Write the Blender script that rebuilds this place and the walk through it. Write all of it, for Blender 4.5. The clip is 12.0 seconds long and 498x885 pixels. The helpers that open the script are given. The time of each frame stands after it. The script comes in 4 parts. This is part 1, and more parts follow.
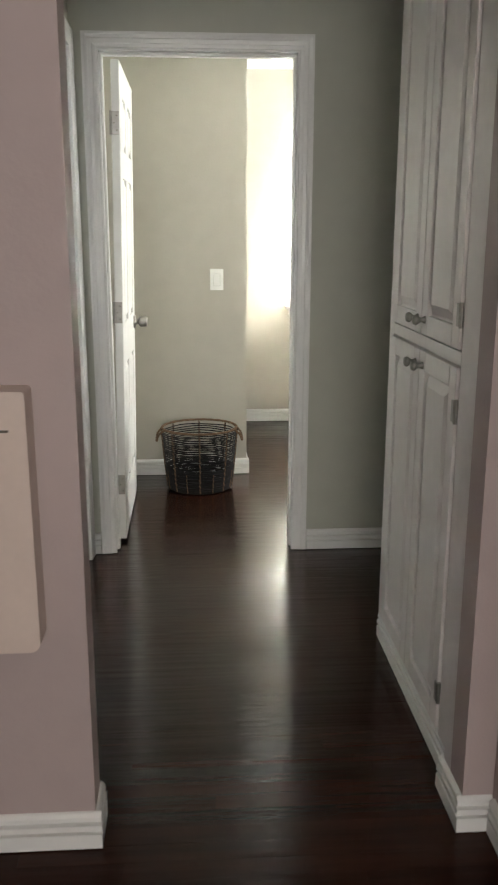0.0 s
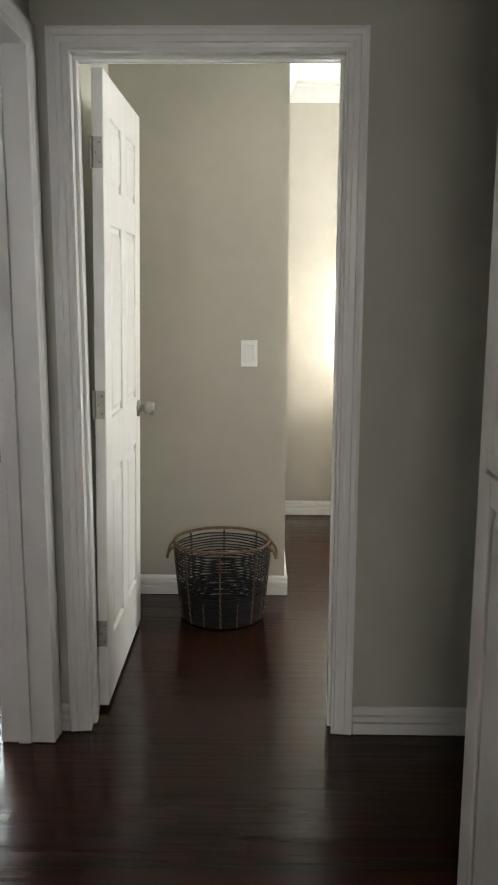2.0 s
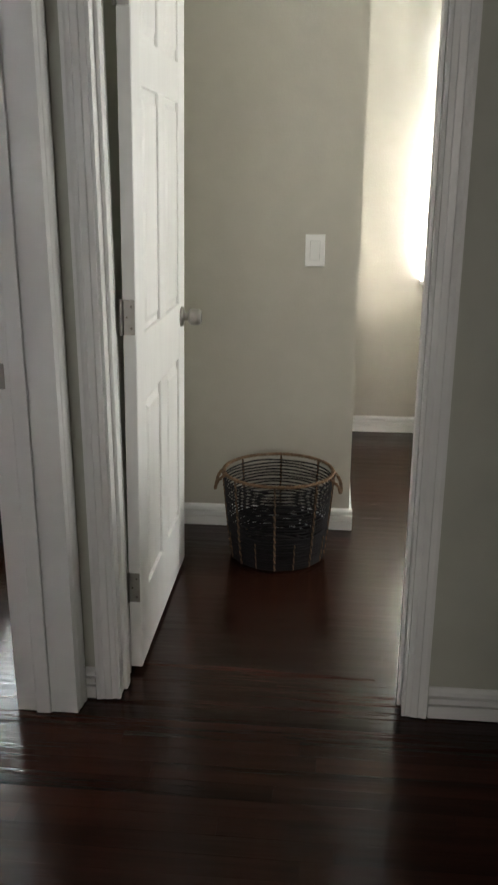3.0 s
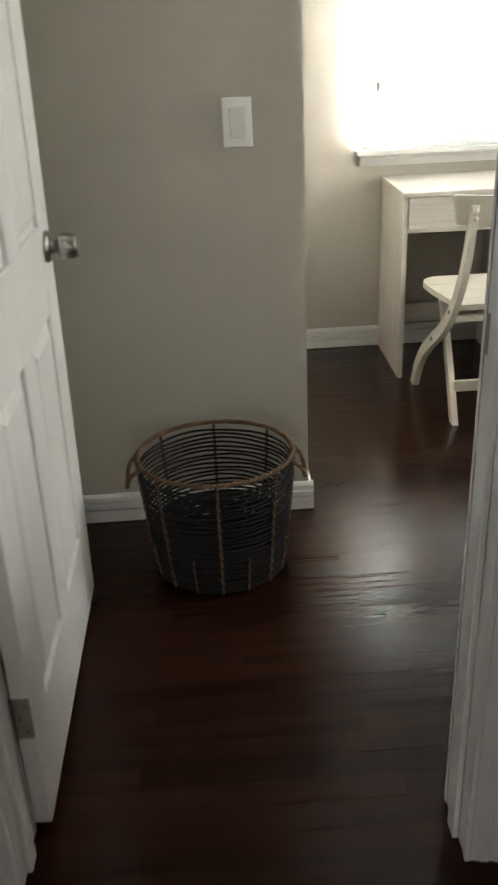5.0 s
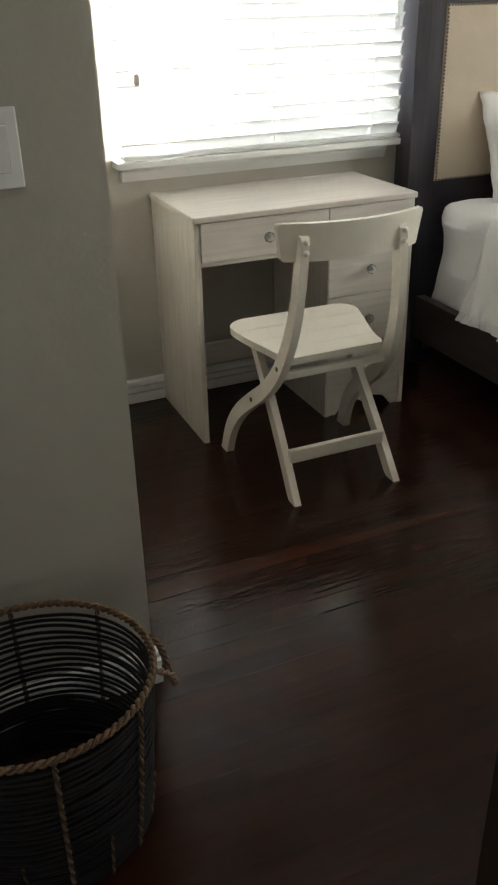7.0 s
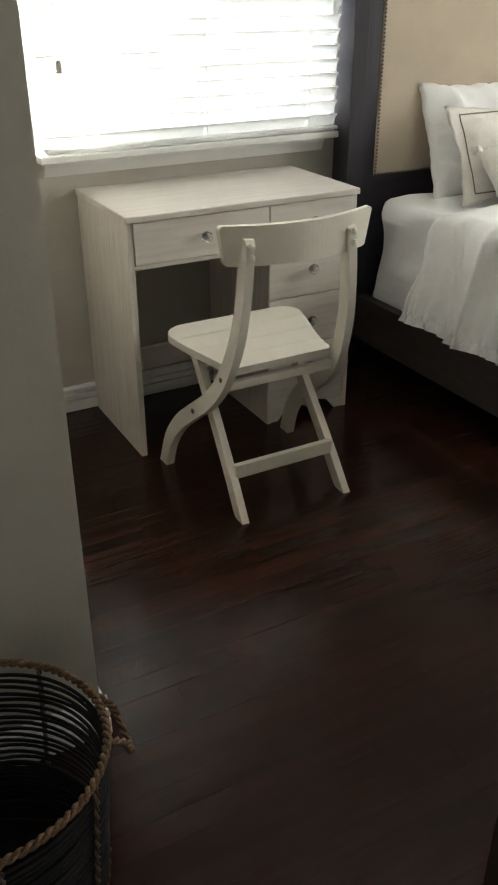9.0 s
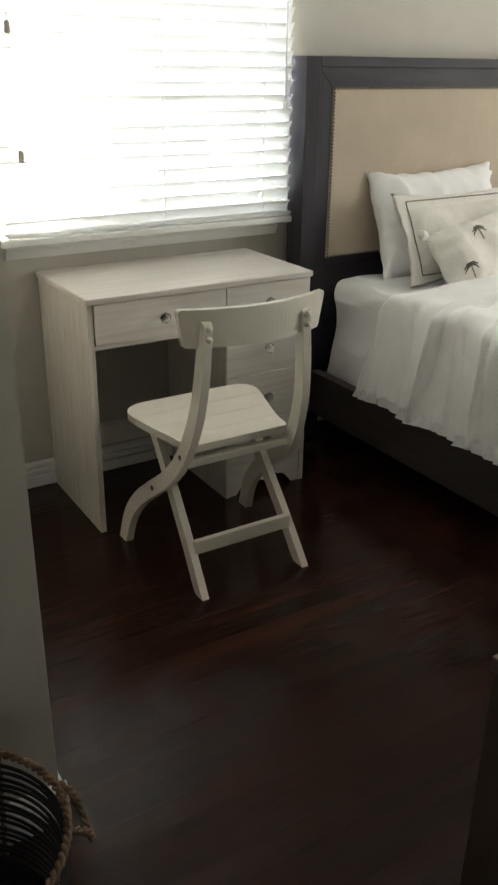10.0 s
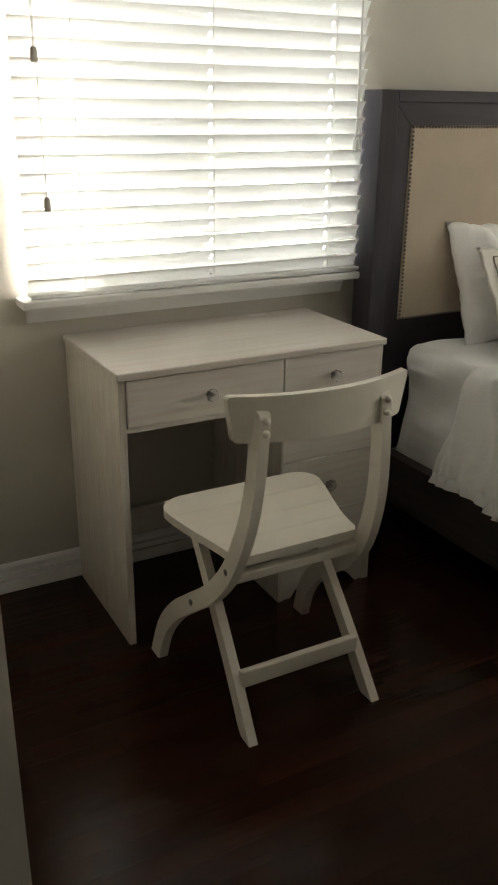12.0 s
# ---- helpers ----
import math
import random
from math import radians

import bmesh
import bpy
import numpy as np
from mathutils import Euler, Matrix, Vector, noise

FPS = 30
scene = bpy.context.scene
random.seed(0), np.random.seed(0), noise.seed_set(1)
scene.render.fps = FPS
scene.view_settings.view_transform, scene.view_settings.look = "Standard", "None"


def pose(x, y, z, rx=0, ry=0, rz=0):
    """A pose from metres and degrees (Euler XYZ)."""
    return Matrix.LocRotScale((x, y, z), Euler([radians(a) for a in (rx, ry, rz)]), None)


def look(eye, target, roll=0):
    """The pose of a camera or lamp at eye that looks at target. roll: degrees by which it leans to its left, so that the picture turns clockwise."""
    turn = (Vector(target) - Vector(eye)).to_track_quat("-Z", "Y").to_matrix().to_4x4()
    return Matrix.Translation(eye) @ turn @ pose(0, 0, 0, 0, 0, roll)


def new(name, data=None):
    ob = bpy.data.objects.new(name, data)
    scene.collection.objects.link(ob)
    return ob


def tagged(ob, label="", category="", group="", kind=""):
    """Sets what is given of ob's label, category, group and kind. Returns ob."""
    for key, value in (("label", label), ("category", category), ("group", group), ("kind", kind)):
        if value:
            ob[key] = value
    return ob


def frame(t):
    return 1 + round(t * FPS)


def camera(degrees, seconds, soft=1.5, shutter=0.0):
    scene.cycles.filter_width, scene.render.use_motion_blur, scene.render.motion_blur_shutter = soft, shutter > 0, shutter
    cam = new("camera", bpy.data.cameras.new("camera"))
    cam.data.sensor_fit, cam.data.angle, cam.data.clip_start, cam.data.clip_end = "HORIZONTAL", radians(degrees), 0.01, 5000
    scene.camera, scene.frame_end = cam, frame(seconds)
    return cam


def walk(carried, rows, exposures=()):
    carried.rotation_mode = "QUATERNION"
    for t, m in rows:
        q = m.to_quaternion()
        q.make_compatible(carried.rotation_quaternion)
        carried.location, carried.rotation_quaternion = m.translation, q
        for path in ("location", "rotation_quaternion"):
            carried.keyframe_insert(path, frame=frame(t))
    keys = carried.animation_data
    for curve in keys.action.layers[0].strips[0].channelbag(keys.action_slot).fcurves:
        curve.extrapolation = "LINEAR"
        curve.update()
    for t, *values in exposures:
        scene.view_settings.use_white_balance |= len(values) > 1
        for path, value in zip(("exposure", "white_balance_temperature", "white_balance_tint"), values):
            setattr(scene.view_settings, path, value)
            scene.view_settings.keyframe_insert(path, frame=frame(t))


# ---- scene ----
cam = camera(32.7, 12.0, soft=2.0, shutter=0.3)
PATH = [
    (0, (0.173, 0.494, 1.379), (0.301, 2.431, 0.897), 0.1),
    (0.5, (0.252, 0.729, 1.388), (0.42, 2.663, 0.907), 0.9),
    (1, (0.28, 0.992, 1.401), (0.478, 2.938, 0.984), -0.2),
    (1.5, (0.339, 1.256, 1.408), (0.372, 3.212, 0.993), 0.4),
    (2, (0.374, 1.526, 1.413), (0.34, 3.493, 1.051), 0.2),
    (2.5, (0.343, 1.791, 1.408), (0.35, 3.737, 0.947), 0.3),
    (3, (0.362, 2.051, 1.398), (0.188, 3.949, 0.791), 0.3),
    (3.2, (0.361, 2.134, 1.383), (0.183, 4.003, 0.695), 0.1),
    (4.8, (0.21, 2.936, 1.319), (0.197, 4.733, 0.44), -1.7),
    (5, (0.213, 3.045, 1.336), (0.283, 4.839, 0.455), -2.7),
    (5.5, (0.183, 3.294, 1.33), (0.352, 5.086, 0.459), -2.1),
    (6, (0.164, 3.529, 1.318), (0.532, 5.275, 0.415), -2.0),
    (6.5, (0.13, 3.731, 1.323), (0.8, 5.389, 0.428), -0.4),
    (7, (0.132, 3.914, 1.315), (0.818, 5.547, 0.386), -1.4),
    (7.5, (0.141, 4.016, 1.327), (0.973, 5.553, 0.356), 0.5),
    (9.5, (0.152, 4.09, 1.312), (1.002, 5.637, 0.373), -0.6),
    (10, (0.138, 4.069, 1.352), (1.099, 5.622, 0.537), 0.7),
    (10.5, (0.135, 4.088, 1.349), (1.063, 5.692, 0.596), -0.1),
    (11, (0.218, 4.192, 1.332), (1.07, 5.846, 0.598), 2.9),
    (11.5, (0.295, 4.323, 1.341), (1.166, 5.974, 0.624), 0.3),
    (12, (0.333, 4.474, 1.325), (1.223, 6.108, 0.592), 0.6),
]
# light: overcast-bright day outside, seen through blinds
EXPO = [(0.0, 5.93, 6450, 8), (1.0, 5.74, 6450, 8), (2.0, 5.3, 6500, 10), (3.2, 5.15, 6430, 9.5), (4.8, 4.9, 6520, 9.5), (6.0, 4.36, 6520, 9.5), (6.5, 4.08, 6500, 9.5),
        (7.7, 3.9, 6500, 9.5), (9.3, 3.98, 6500, 9.5), (10.0, 3.70, 6550, 9.5), (10.5, 3.27, 6800, 10), (12.0, 3.16, 7000, 11)]
walk(cam, [(t, look(eye, target, roll)) for t, eye, target, roll in PATH], EXPO)

world = bpy.data.worlds.new("world")
scene.world = world
world.use_nodes = True
wn = world.node_tree.nodes
sky = wn.new("ShaderNodeTexSky")
sky.sky_type, sky.sun_disc = "NISHITA", False
sky.sun_elevation, sky.sun_rotation = radians(26), radians(52)
world.node_tree.links.new(sky.outputs[0], wn["Background"].inputs[0])
wn["Background"].inputs[1].default_value = 0.06

sun_data = bpy.data.lights.new("sun", "SUN")
sun_data.energy, sun_data.angle, sun_data.color = 5.0, radians(0.5), (1.0, 0.97, 0.93)
sun_ob = new("sun", sun_data)
# sun from behind the window wall, far round to the right
sun_ob.matrix_world = look((0.9 + 7.2, 6.7 + 5.5, 1.0 + 4.4), (0.9, 6.7, 1.0))


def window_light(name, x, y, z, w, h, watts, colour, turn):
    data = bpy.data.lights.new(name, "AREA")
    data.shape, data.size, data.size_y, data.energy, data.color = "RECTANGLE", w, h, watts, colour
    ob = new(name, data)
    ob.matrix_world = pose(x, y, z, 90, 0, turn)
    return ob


COOL = (0.93, 0.97, 1.0)
# area lamps point along local -z: turned 90 about x they shine to -y at turn 180, to +y at 0
window_light("bedroom_window_light", 1.395, 6.858, 1.48, 1.0, 1.2, 4.9, COOL, 180)
window_light("side_room_window_light", -1.65, 6.80, 1.48, 1.0, 1.2, 7, (0.84, 0.92, 1.0), 180)
# Unseen fill lamp, added to brighten the bedroom from the right.
window_light("bedroom_right_fill_light", 4.05, 5.1, 1.5, 1.3, 1.2, 2.3, (1.0, 0.97, 0.93), 90)
# Unseen fill lamp, added to light the kitchen end of the hall.
window_light("kitchen_fill_light", 0.4, -2.48, 1.5, 1.6, 1.0, 1.3, (1.0, 0.94, 0.88), 0)


# ---- materials ----
def mat(name, base, rough=0.5, metal=0.0, vary=0.08, scale=6.0, grain=None, grain_vary=0.1, bump=0.0, bump_scale=60.0,
        coat=0.0, spec=0.5, island=0.0, stretch=(1, 1, 1), rough_vary=0.0, transmission=0.0, sheen=0.0, objvar=0.0, translucent=0.0, second=None, graze=None):
    m = bpy.data.materials.new(name)
    m.use_nodes = True
    nt = m.node_tree
    N, L = nt.nodes, nt.links
    b = N["Principled BSDF"]
    b.inputs["Roughness"].default_value = rough
    b.inputs["Metallic"].default_value = metal
    b.inputs["Specular IOR Level"].default_value = spec
    b.inputs["Coat Weight"].default_value = coat
    b.inputs["Coat Roughness"].default_value = 0.15
    b.inputs["Transmission Weight"].default_value = transmission
    b.inputs["Sheen Weight"].default_value = sheen
    tc = N.new("ShaderNodeTexCoord")
    mp = N.new("ShaderNodeMapping")
    mp.inputs["Scale"].default_value = stretch
    L.new(tc.outputs["Object"], mp.inputs["Vector"])
    vec = mp.outputs["Vector"]
    if objvar:
        info = N.new("ShaderNodeObjectInfo")
        off = N.new("ShaderNodeVectorMath")
        off.operation = "MULTIPLY_ADD"
        com = N.new("ShaderNodeCombineXYZ")
        for i in range(3):
            L.new(info.outputs["Random"], com.inputs[i])
        off.inputs[1].default_value = (37.0, 53.0, 71.0)
        L.new(com.outputs[0], off.inputs[0])
        L.new(vec, off.inputs[2])
        vec = off.outputs[0]
    n1 = N.new("ShaderNodeTexNoise")
    n1.inputs["Scale"].default_value, n1.inputs["Detail"].default_value = scale, 4
    L.new(vec, n1.inputs["Vector"])
    n2 = N.new("ShaderNodeTexNoise")
    n2.inputs["Scale"].default_value, n2.inputs["Detail"].default_value = (grain or scale * 9), 6
    L.new(vec, n2.inputs["Vector"])

    def scaled(sock, amount):
        mr = N.new("ShaderNodeMapRange")
        mr.inputs["From Min"].default_value, mr.inputs["From Max"].default_value = 0.3, 0.7
        mr.inputs["To Min"].default_value, mr.inputs["To Max"].default_value = 1 - amount, 1 + amount
        L.new(sock, mr.inputs["Value"])
        return mr.outputs[0]

    def times(a, c):
        mm = N.new("ShaderNodeMath")
        mm.operation = "MULTIPLY"
        L.new(a, mm.inputs[0])
        L.new(c, mm.inputs[1])
        return mm.outputs[0]

    f = times(scaled(n1.outputs[0], vary), scaled(n2.outputs[0], grain_vary))
    if objvar:
        mr = N.new("ShaderNodeMapRange")
        mr.inputs["To Min"].default_value, mr.inputs["To Max"].default_value = 1 - objvar, 1 + objvar
        L.new(info.outputs["Random"], mr.inputs["Value"])
        f = times(f, mr.outputs[0])
    if island:
        geo = N.new("ShaderNodeNewGeometry")
        mr = N.new("ShaderNodeMapRange")
        mr.inputs["To Min"].default_value, mr.inputs["To Max"].default_value = 1 - island, 1 + island
        L.new(geo.outputs["Random Per Island"], mr.inputs["Value"])
        f = times(f, mr.outputs[0])
    col = N.new("ShaderNodeMix")
    col.data_type = "RGBA"
    col.inputs["A"].default_value, col.inputs["B"].default_value = (*base, 1), (*(second or base), 1)
    ramp = N.new("ShaderNodeMapRange")
    ramp.inputs["From Min"].default_value, ramp.inputs["From Max"].default_value = 0.42, 0.62
    L.new(n2.outputs[0], ramp.inputs["Value"])
    L.new(ramp.outputs[0], col.inputs["Factor"])
    vm = N.new("ShaderNodeVectorMath")
    vm.operation = "SCALE"
    L.new(col.outputs["Result"], vm.inputs[0])
    L.new(f, vm.inputs["Scale"])
    L.new(vm.outputs[0], b.inputs["Base Color"])
    if rough_vary:
        mr = N.new("ShaderNodeMapRange")
        mr.inputs["From Min"].default_value, mr.inputs["From Max"].default_value = 0.3, 0.7
        mr.inputs["To Min"].default_value, mr.inputs["To Max"].default_value = max(0.02, rough - rough_vary), rough + rough_vary
        L.new(n1.outputs[0], mr.inputs["Value"])
        L.new(mr.outputs[0], b.inputs["Roughness"])
    if graze:
        # varnish that shines more the flatter it is looked at
        lw = N.new("ShaderNodeLayerWeight")
        gm = N.new("ShaderNodeMapRange")
        gm.inputs["From Min"].default_value, gm.inputs["From Max"].default_value = 0.34, 0.62
        gm.inputs["To Min"].default_value, gm.inputs["To Max"].default_value = graze
        L.new(lw.outputs["Facing"], gm.inputs["Value"])
        L.new(gm.outputs[0], b.inputs["Specular IOR Level"])
    if bump:
        bp = N.new("ShaderNodeBump")
        bp.inputs["Strength"].default_value, bp.inputs["Distance"].default_value = bump, 0.004
        n3 = N.new("ShaderNodeTexNoise")
        n3.inputs["Scale"].default_value, n3.inputs["Detail"].default_value = bump_scale, 5
        L.new(vec, n3.inputs["Vector"])
        L.new(n3.outputs[0], bp.inputs["Height"])
        L.new(bp.outputs[0], b.inputs["Normal"])
    if translucent:
        tr = N.new("ShaderNodeBsdfTranslucent")
        tr.inputs[0].default_value = (*base, 1)
        mx = N.new("ShaderNodeMixShader")
        mx.inputs[0].default_value = translucent
        L.new(b.outputs[0], mx.inputs[1])
        L.new(tr.outputs[0], mx.inputs[2])
        L.new(mx.outputs[0], N["Material Output"].inputs[0])
    return m


M_WALL = mat("greige wall paint", (0.468, 0.443, 0.386), 0.6, vary=0.03, scale=1.5, grain_vary=0.02, bump=0.12, bump_scale=90)
M_HALL = mat("sage grey wall paint", (0.48, 0.487, 0.42), 0.6, vary=0.03, scale=1.5, grain_vary=0.02, bump=0.12, bump_scale=90)
M_KWALL = mat("pale taupe wall paint", (0.43, 0.35, 0.338), 0.6, vary=0.03, scale=1.5, grain_vary=0.02, bump=0.15, bump_scale=90)
M_CEIL = mat("white ceiling paint", (0.78, 0.77, 0.74), 0.8, vary=0.02, grain_vary=0.02, bump=0.2, bump_scale=70)
M_TRIM = mat("white gloss trim paint", (0.76, 0.76, 0.74), 0.36, vary=0.02, scale=3, grain_vary=0.008, bump=0.02, bump_scale=25)
M_CAB = mat("off-white cabinet paint", (0.72, 0.68, 0.66), 0.35, vary=0.03, scale=3, grain_vary=0.03, bump=0.08, bump_scale=30)
M_DOOR = mat("white door paint", (0.77, 0.77, 0.75), 0.38, vary=0.02, scale=3, grain_vary=0.03, bump=0.1, bump_scale=40, stretch=(1, 1, 0.15))
M_PLANK = mat("dark red-brown stained oak", (0.030, 0.0105, 0.0062), 0.185, vary=0.35, scale=3.0, grain=22, grain_vary=0.2, bump=0.42, bump_scale=13,
              stretch=(0.16, 3.2, 1), objvar=0.20, graze=(0.12, 0.52), rough_vary=0.07, second=(0.021, 0.0076, 0.0046))
M_PLANKS = mat("dark stained oak beyond", (0.030, 0.0105, 0.0062), 0.185, vary=0.35, scale=3.0, grain=22, grain_vary=0.2, bump=0.42, bump_scale=13,
               stretch=(0.16, 3.2, 1), island=0.20, graze=(0.12, 0.52), rough_vary=0.07, second=(0.021, 0.0076, 0.0046))
M_SUB = mat("black joint", (0.006, 0.004, 0.004), 0.6)
M_STEEL = mat("brushed nickel", (0.36, 0.345, 0.32), 0.34, metal=1.0, vary=0.05, bump=0.05, bump_scale=200)
M_BRONZE = mat("dark aged metal", (0.16, 0.14, 0.12), 0.35, metal=1.0)
M_PLATE = mat("white plastic", (0.82, 0.82, 0.80), 0.3, vary=0.01, grain_vary=0.01)
M_GAP = mat("pale plastic surround", (0.58, 0.58, 0.56), 0.5)
M_BIN = mat("cream plastic", (0.64, 0.53, 0.47), 0.4, vary=0.02, grain_vary=0.02)
M_DESK = mat("whitewashed pine", (0.70, 0.665, 0.61), 0.5, vary=0.05, scale=5, grain=15, grain_vary=0.07, bump=0.14, bump_scale=30, stretch=(0.3, 5, 5), second=(0.61, 0.55, 0.495))
M_DESKV = mat("whitewashed pine upright", (0.71, 0.68, 0.61), 0.5, vary=0.05, scale=5, grain=24, grain_vary=0.10, bump=0.12, bump_scale=30, stretch=(5, 5, 0.3), second=(0.56, 0.50, 0.43))
M_CHAIR = mat("cream painted wood", (0.765, 0.725, 0.635), 0.42, vary=0.03, scale=6, grain_vary=0.012, bump=0.04, bump_scale=50)
M_GREYWOOD = mat("charcoal stained pine", (0.032, 0.0275, 0.036), 0.5, vary=0.45, scale=4, grain=18, grain_vary=0.25, bump=0.3, bump_scale=25, spec=0.25, stretch=(3, 3, 0.4), second=(0.026, 0.023, 0.028))
M_GREYWOODX = mat("charcoal stained pine lengthwise", (0.032, 0.0275, 0.036), 0.5, vary=0.45, scale=4, grain=18, grain_vary=0.25, bump=0.3, bump_scale=25, spec=0.25, stretch=(0.4, 3, 3), second=(0.026, 0.023, 0.028))
M_RAIL = mat("dark brown bed rail", (0.052, 0.042, 0.037), 0.5, vary=0.2, scale=4, grain=20, grain_vary=0.2, bump=0.2, bump_scale=25, stretch=(3, 0.4, 3))
M_LINEN = mat("beige linen upholstery", (0.46, 0.385, 0.295), 0.85, vary=0.05, scale=8, grain=350, grain_vary=0.12, bump=0.35, bump_scale=320, sheen=0.2)
M_SHEET = mat("white cotton", (0.90, 0.90, 0.89), 0.8, vary=0.02, scale=5, grain=200, grain_vary=0.03, bump=0.7, bump_scale=12, sheen=0.1)
M_DUVET = mat("white crumpled duvet cotton", (0.91, 0.90, 0.88), 0.8, vary=0.03, scale=5, grain=200, grain_vary=0.03, bump=0.7, bump_scale=16, sheen=0.1)
M_SHAM = mat("cream woven cotton", (0.80, 0.77, 0.71), 0.85, vary=0.03, scale=6, grain=260, grain_vary=0.1, bump=0.3, bump_scale=240)
M_STRIPE = mat("olive grey stitched band", (0.20, 0.19, 0.15), 0.8)
M_PALM = mat("grey-green stitching", (0.15, 0.145, 0.11), 0.8)
M_PALMT = mat("brown stitching", (0.25, 0.17, 0.11), 0.8)
M_SLAT = mat("white vinyl slat", (0.80, 0.80, 0.78), 0.4, vary=0.02, scale=3, grain_vary=0.02, translucent=0.22)
M_ROLLER = mat("sand roller cloth", (0.55, 0.47, 0.42), 0.9, vary=0.03, scale=4, bump=0.1, bump_scale=300, translucent=0.5)
M_CORD = mat("white cord", (0.75, 0.74, 0.70), 0.7)
M_TASSEL = mat("grey-brown plastic tassel", (0.42, 0.38, 0.33), 0.5)
M_RING = mat("black paper cord", (0.012, 0.011, 0.012), 0.7, vary=0.3, scale=30, bump=0.5, bump_scale=260, spec=0.2)
M_ROPE = mat("brown twisted rope", (0.16, 0.095, 0.05), 0.8, vary=0.3, scale=40, grain=240, grain_vary=0.4, bump=0.8, bump_scale=320)
M_DARKROPE = mat("dark brown twisted rope", (0.05, 0.032, 0.02), 0.8, vary=0.3, scale=40, grain=240, grain_vary=0.4, bump=0.8, bump_scale=320)
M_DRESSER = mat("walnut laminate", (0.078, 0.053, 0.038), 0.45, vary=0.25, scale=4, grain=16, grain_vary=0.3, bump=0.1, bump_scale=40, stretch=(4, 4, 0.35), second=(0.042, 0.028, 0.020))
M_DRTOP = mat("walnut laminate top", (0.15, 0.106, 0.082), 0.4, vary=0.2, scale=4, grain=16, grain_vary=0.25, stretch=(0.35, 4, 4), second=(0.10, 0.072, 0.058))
M_COUNTER = mat("dark stone counter", (0.03, 0.03, 0.033), 0.2, vary=0.4, scale=30)
M_GLASS = mat("clear glass", (0.95, 0.97, 0.96), 0.03, transmission=1.0, vary=0.0, grain_vary=0.0)
M_CRYSTAL = mat("cut glass", (0.95, 0.94, 0.92), 0.05, transmission=0.9, vary=0.0, grain_vary=0.0)
M_OUT = mat("pale stucco", (0.62, 0.60, 0.55), 0.9, vary=0.08, scale=2)
M_GROUND = mat("dry lawn", (0.10, 0.11, 0.055), 0.95, vary=0.3, scale=3)


# ---- building helpers ----
def mesh_of(bm, name, material, smooth=False):
    me = bpy.data.meshes.new(name)
    bmesh.ops.recalc_face_normals(bm, faces=bm.faces)
    bm.to_mesh(me)
    bm.free()
    me.materials.append(material)
    if smooth:
        me.polygons.foreach_set("use_smooth", [True] * len(me.polygons))
    return me


def part(name, bm, material, parent=None, label="", smooth=False):
    ob = new(name, mesh_of(bm, name, material, smooth))
    if parent is not None:
        ob.parent = parent
        ob.matrix_parent_inverse = parent.matrix_world.inverted()
    if label:
        ob["label"] = label
    return ob


def thing(name, x, y, z, label, category, group="", turn=0):
    ob = new(name)
    ob.empty_display_size = 0.05
    ob.matrix_world = pose(x, y, z, 0, 0, turn)
    bpy.context.view_layer.update()
    return tagged(ob, label, category, group)


def structure(name, bm, material, label, category="wall", smooth=False):
    return tagged(part(name, bm, material, None, "", smooth), label, category, "", "structure")


def box(bm, x0, x1, y0, y1, z0, z1, bevel=0.0, seg=1):
    r = bmesh.ops.create_cube(bm, size=1.0)
    vs = r["verts"]
    for v in vs:
        v.co = Vector((x0 + (v.co.x + 0.5) * (x1 - x0), y0 + (v.co.y + 0.5) * (y1 - y0), z0 + (v.co.z + 0.5) * (z1 - z0)))
    if bevel:
        es = list({e for v in vs for e in v.link_edges})
        bmesh.ops.bevel(bm, geom=es, offset=bevel, segments=seg, affect="EDGES", profile=0.5)
    return bm


def boxed(*a, bevel=0.0, seg=1):
    return box(bmesh.new(), *a, bevel=bevel, seg=seg)


def sweep(bm, pts, radius, sides=8, closed=False, flat=1.0):
    """A round cord along pts."""
    pts = [Vector(p) for p in pts]
    n = len(pts)
    rings = []
    up = None
    for i, p in enumerate(pts):
        a = pts[(i - 1) % n] if closed or i else p
        b = pts[(i + 1) % n] if closed or i < n - 1 else p
        d = (b - a).normalized()
        if up is None:
            up = Vector((0, 0, 1)) if abs(d.z) < 0.9 else Vector((1, 0, 0))
        s = d.cross(up)
        s.normalize()
        u = s.cross(d).normalized()
        up = u
        r = radius(i / max(1, n - 1)) if callable(radius) else radius
        rings.append([bm.verts.new(p + s * math.cos(k * math.tau / sides) * r + u * math.sin(k * math.tau / sides) * r * flat) for k in range(sides)])
    for i in range(n if closed else n - 1):
        a, b = rings[i], rings[(i + 1) % n]
        for k in range(sides):
            bm.faces.new((a[k], a[(k + 1) % sides], b[(k + 1) % sides], b[k]))
    if not closed:
        bm.faces.new(rings[0])
        bm.faces.new(rings[-1])
    return bm


def extrude_profile(bm, profile, a, b, axis_out):
    """A moulding: profile points (out, up) run from a to b; out points along axis_out."""
    a, b, o = Vector(a), Vector(b), Vector(axis_out)
    up = Vector((0, 0, 1))
    ends = [[bm.verts.new(p + o * q[0] + up * q[1]) for q in profile] for p in (a, b)]
    k = len(profile)
    for i in range(k):
        bm.faces.new((ends[0][i], ends[0][(i + 1) % k], ends[1][(i + 1) % k], ends[1][i]))
    bm.faces.new(ends[0])
    bm.faces.new(ends[1])
    return bm


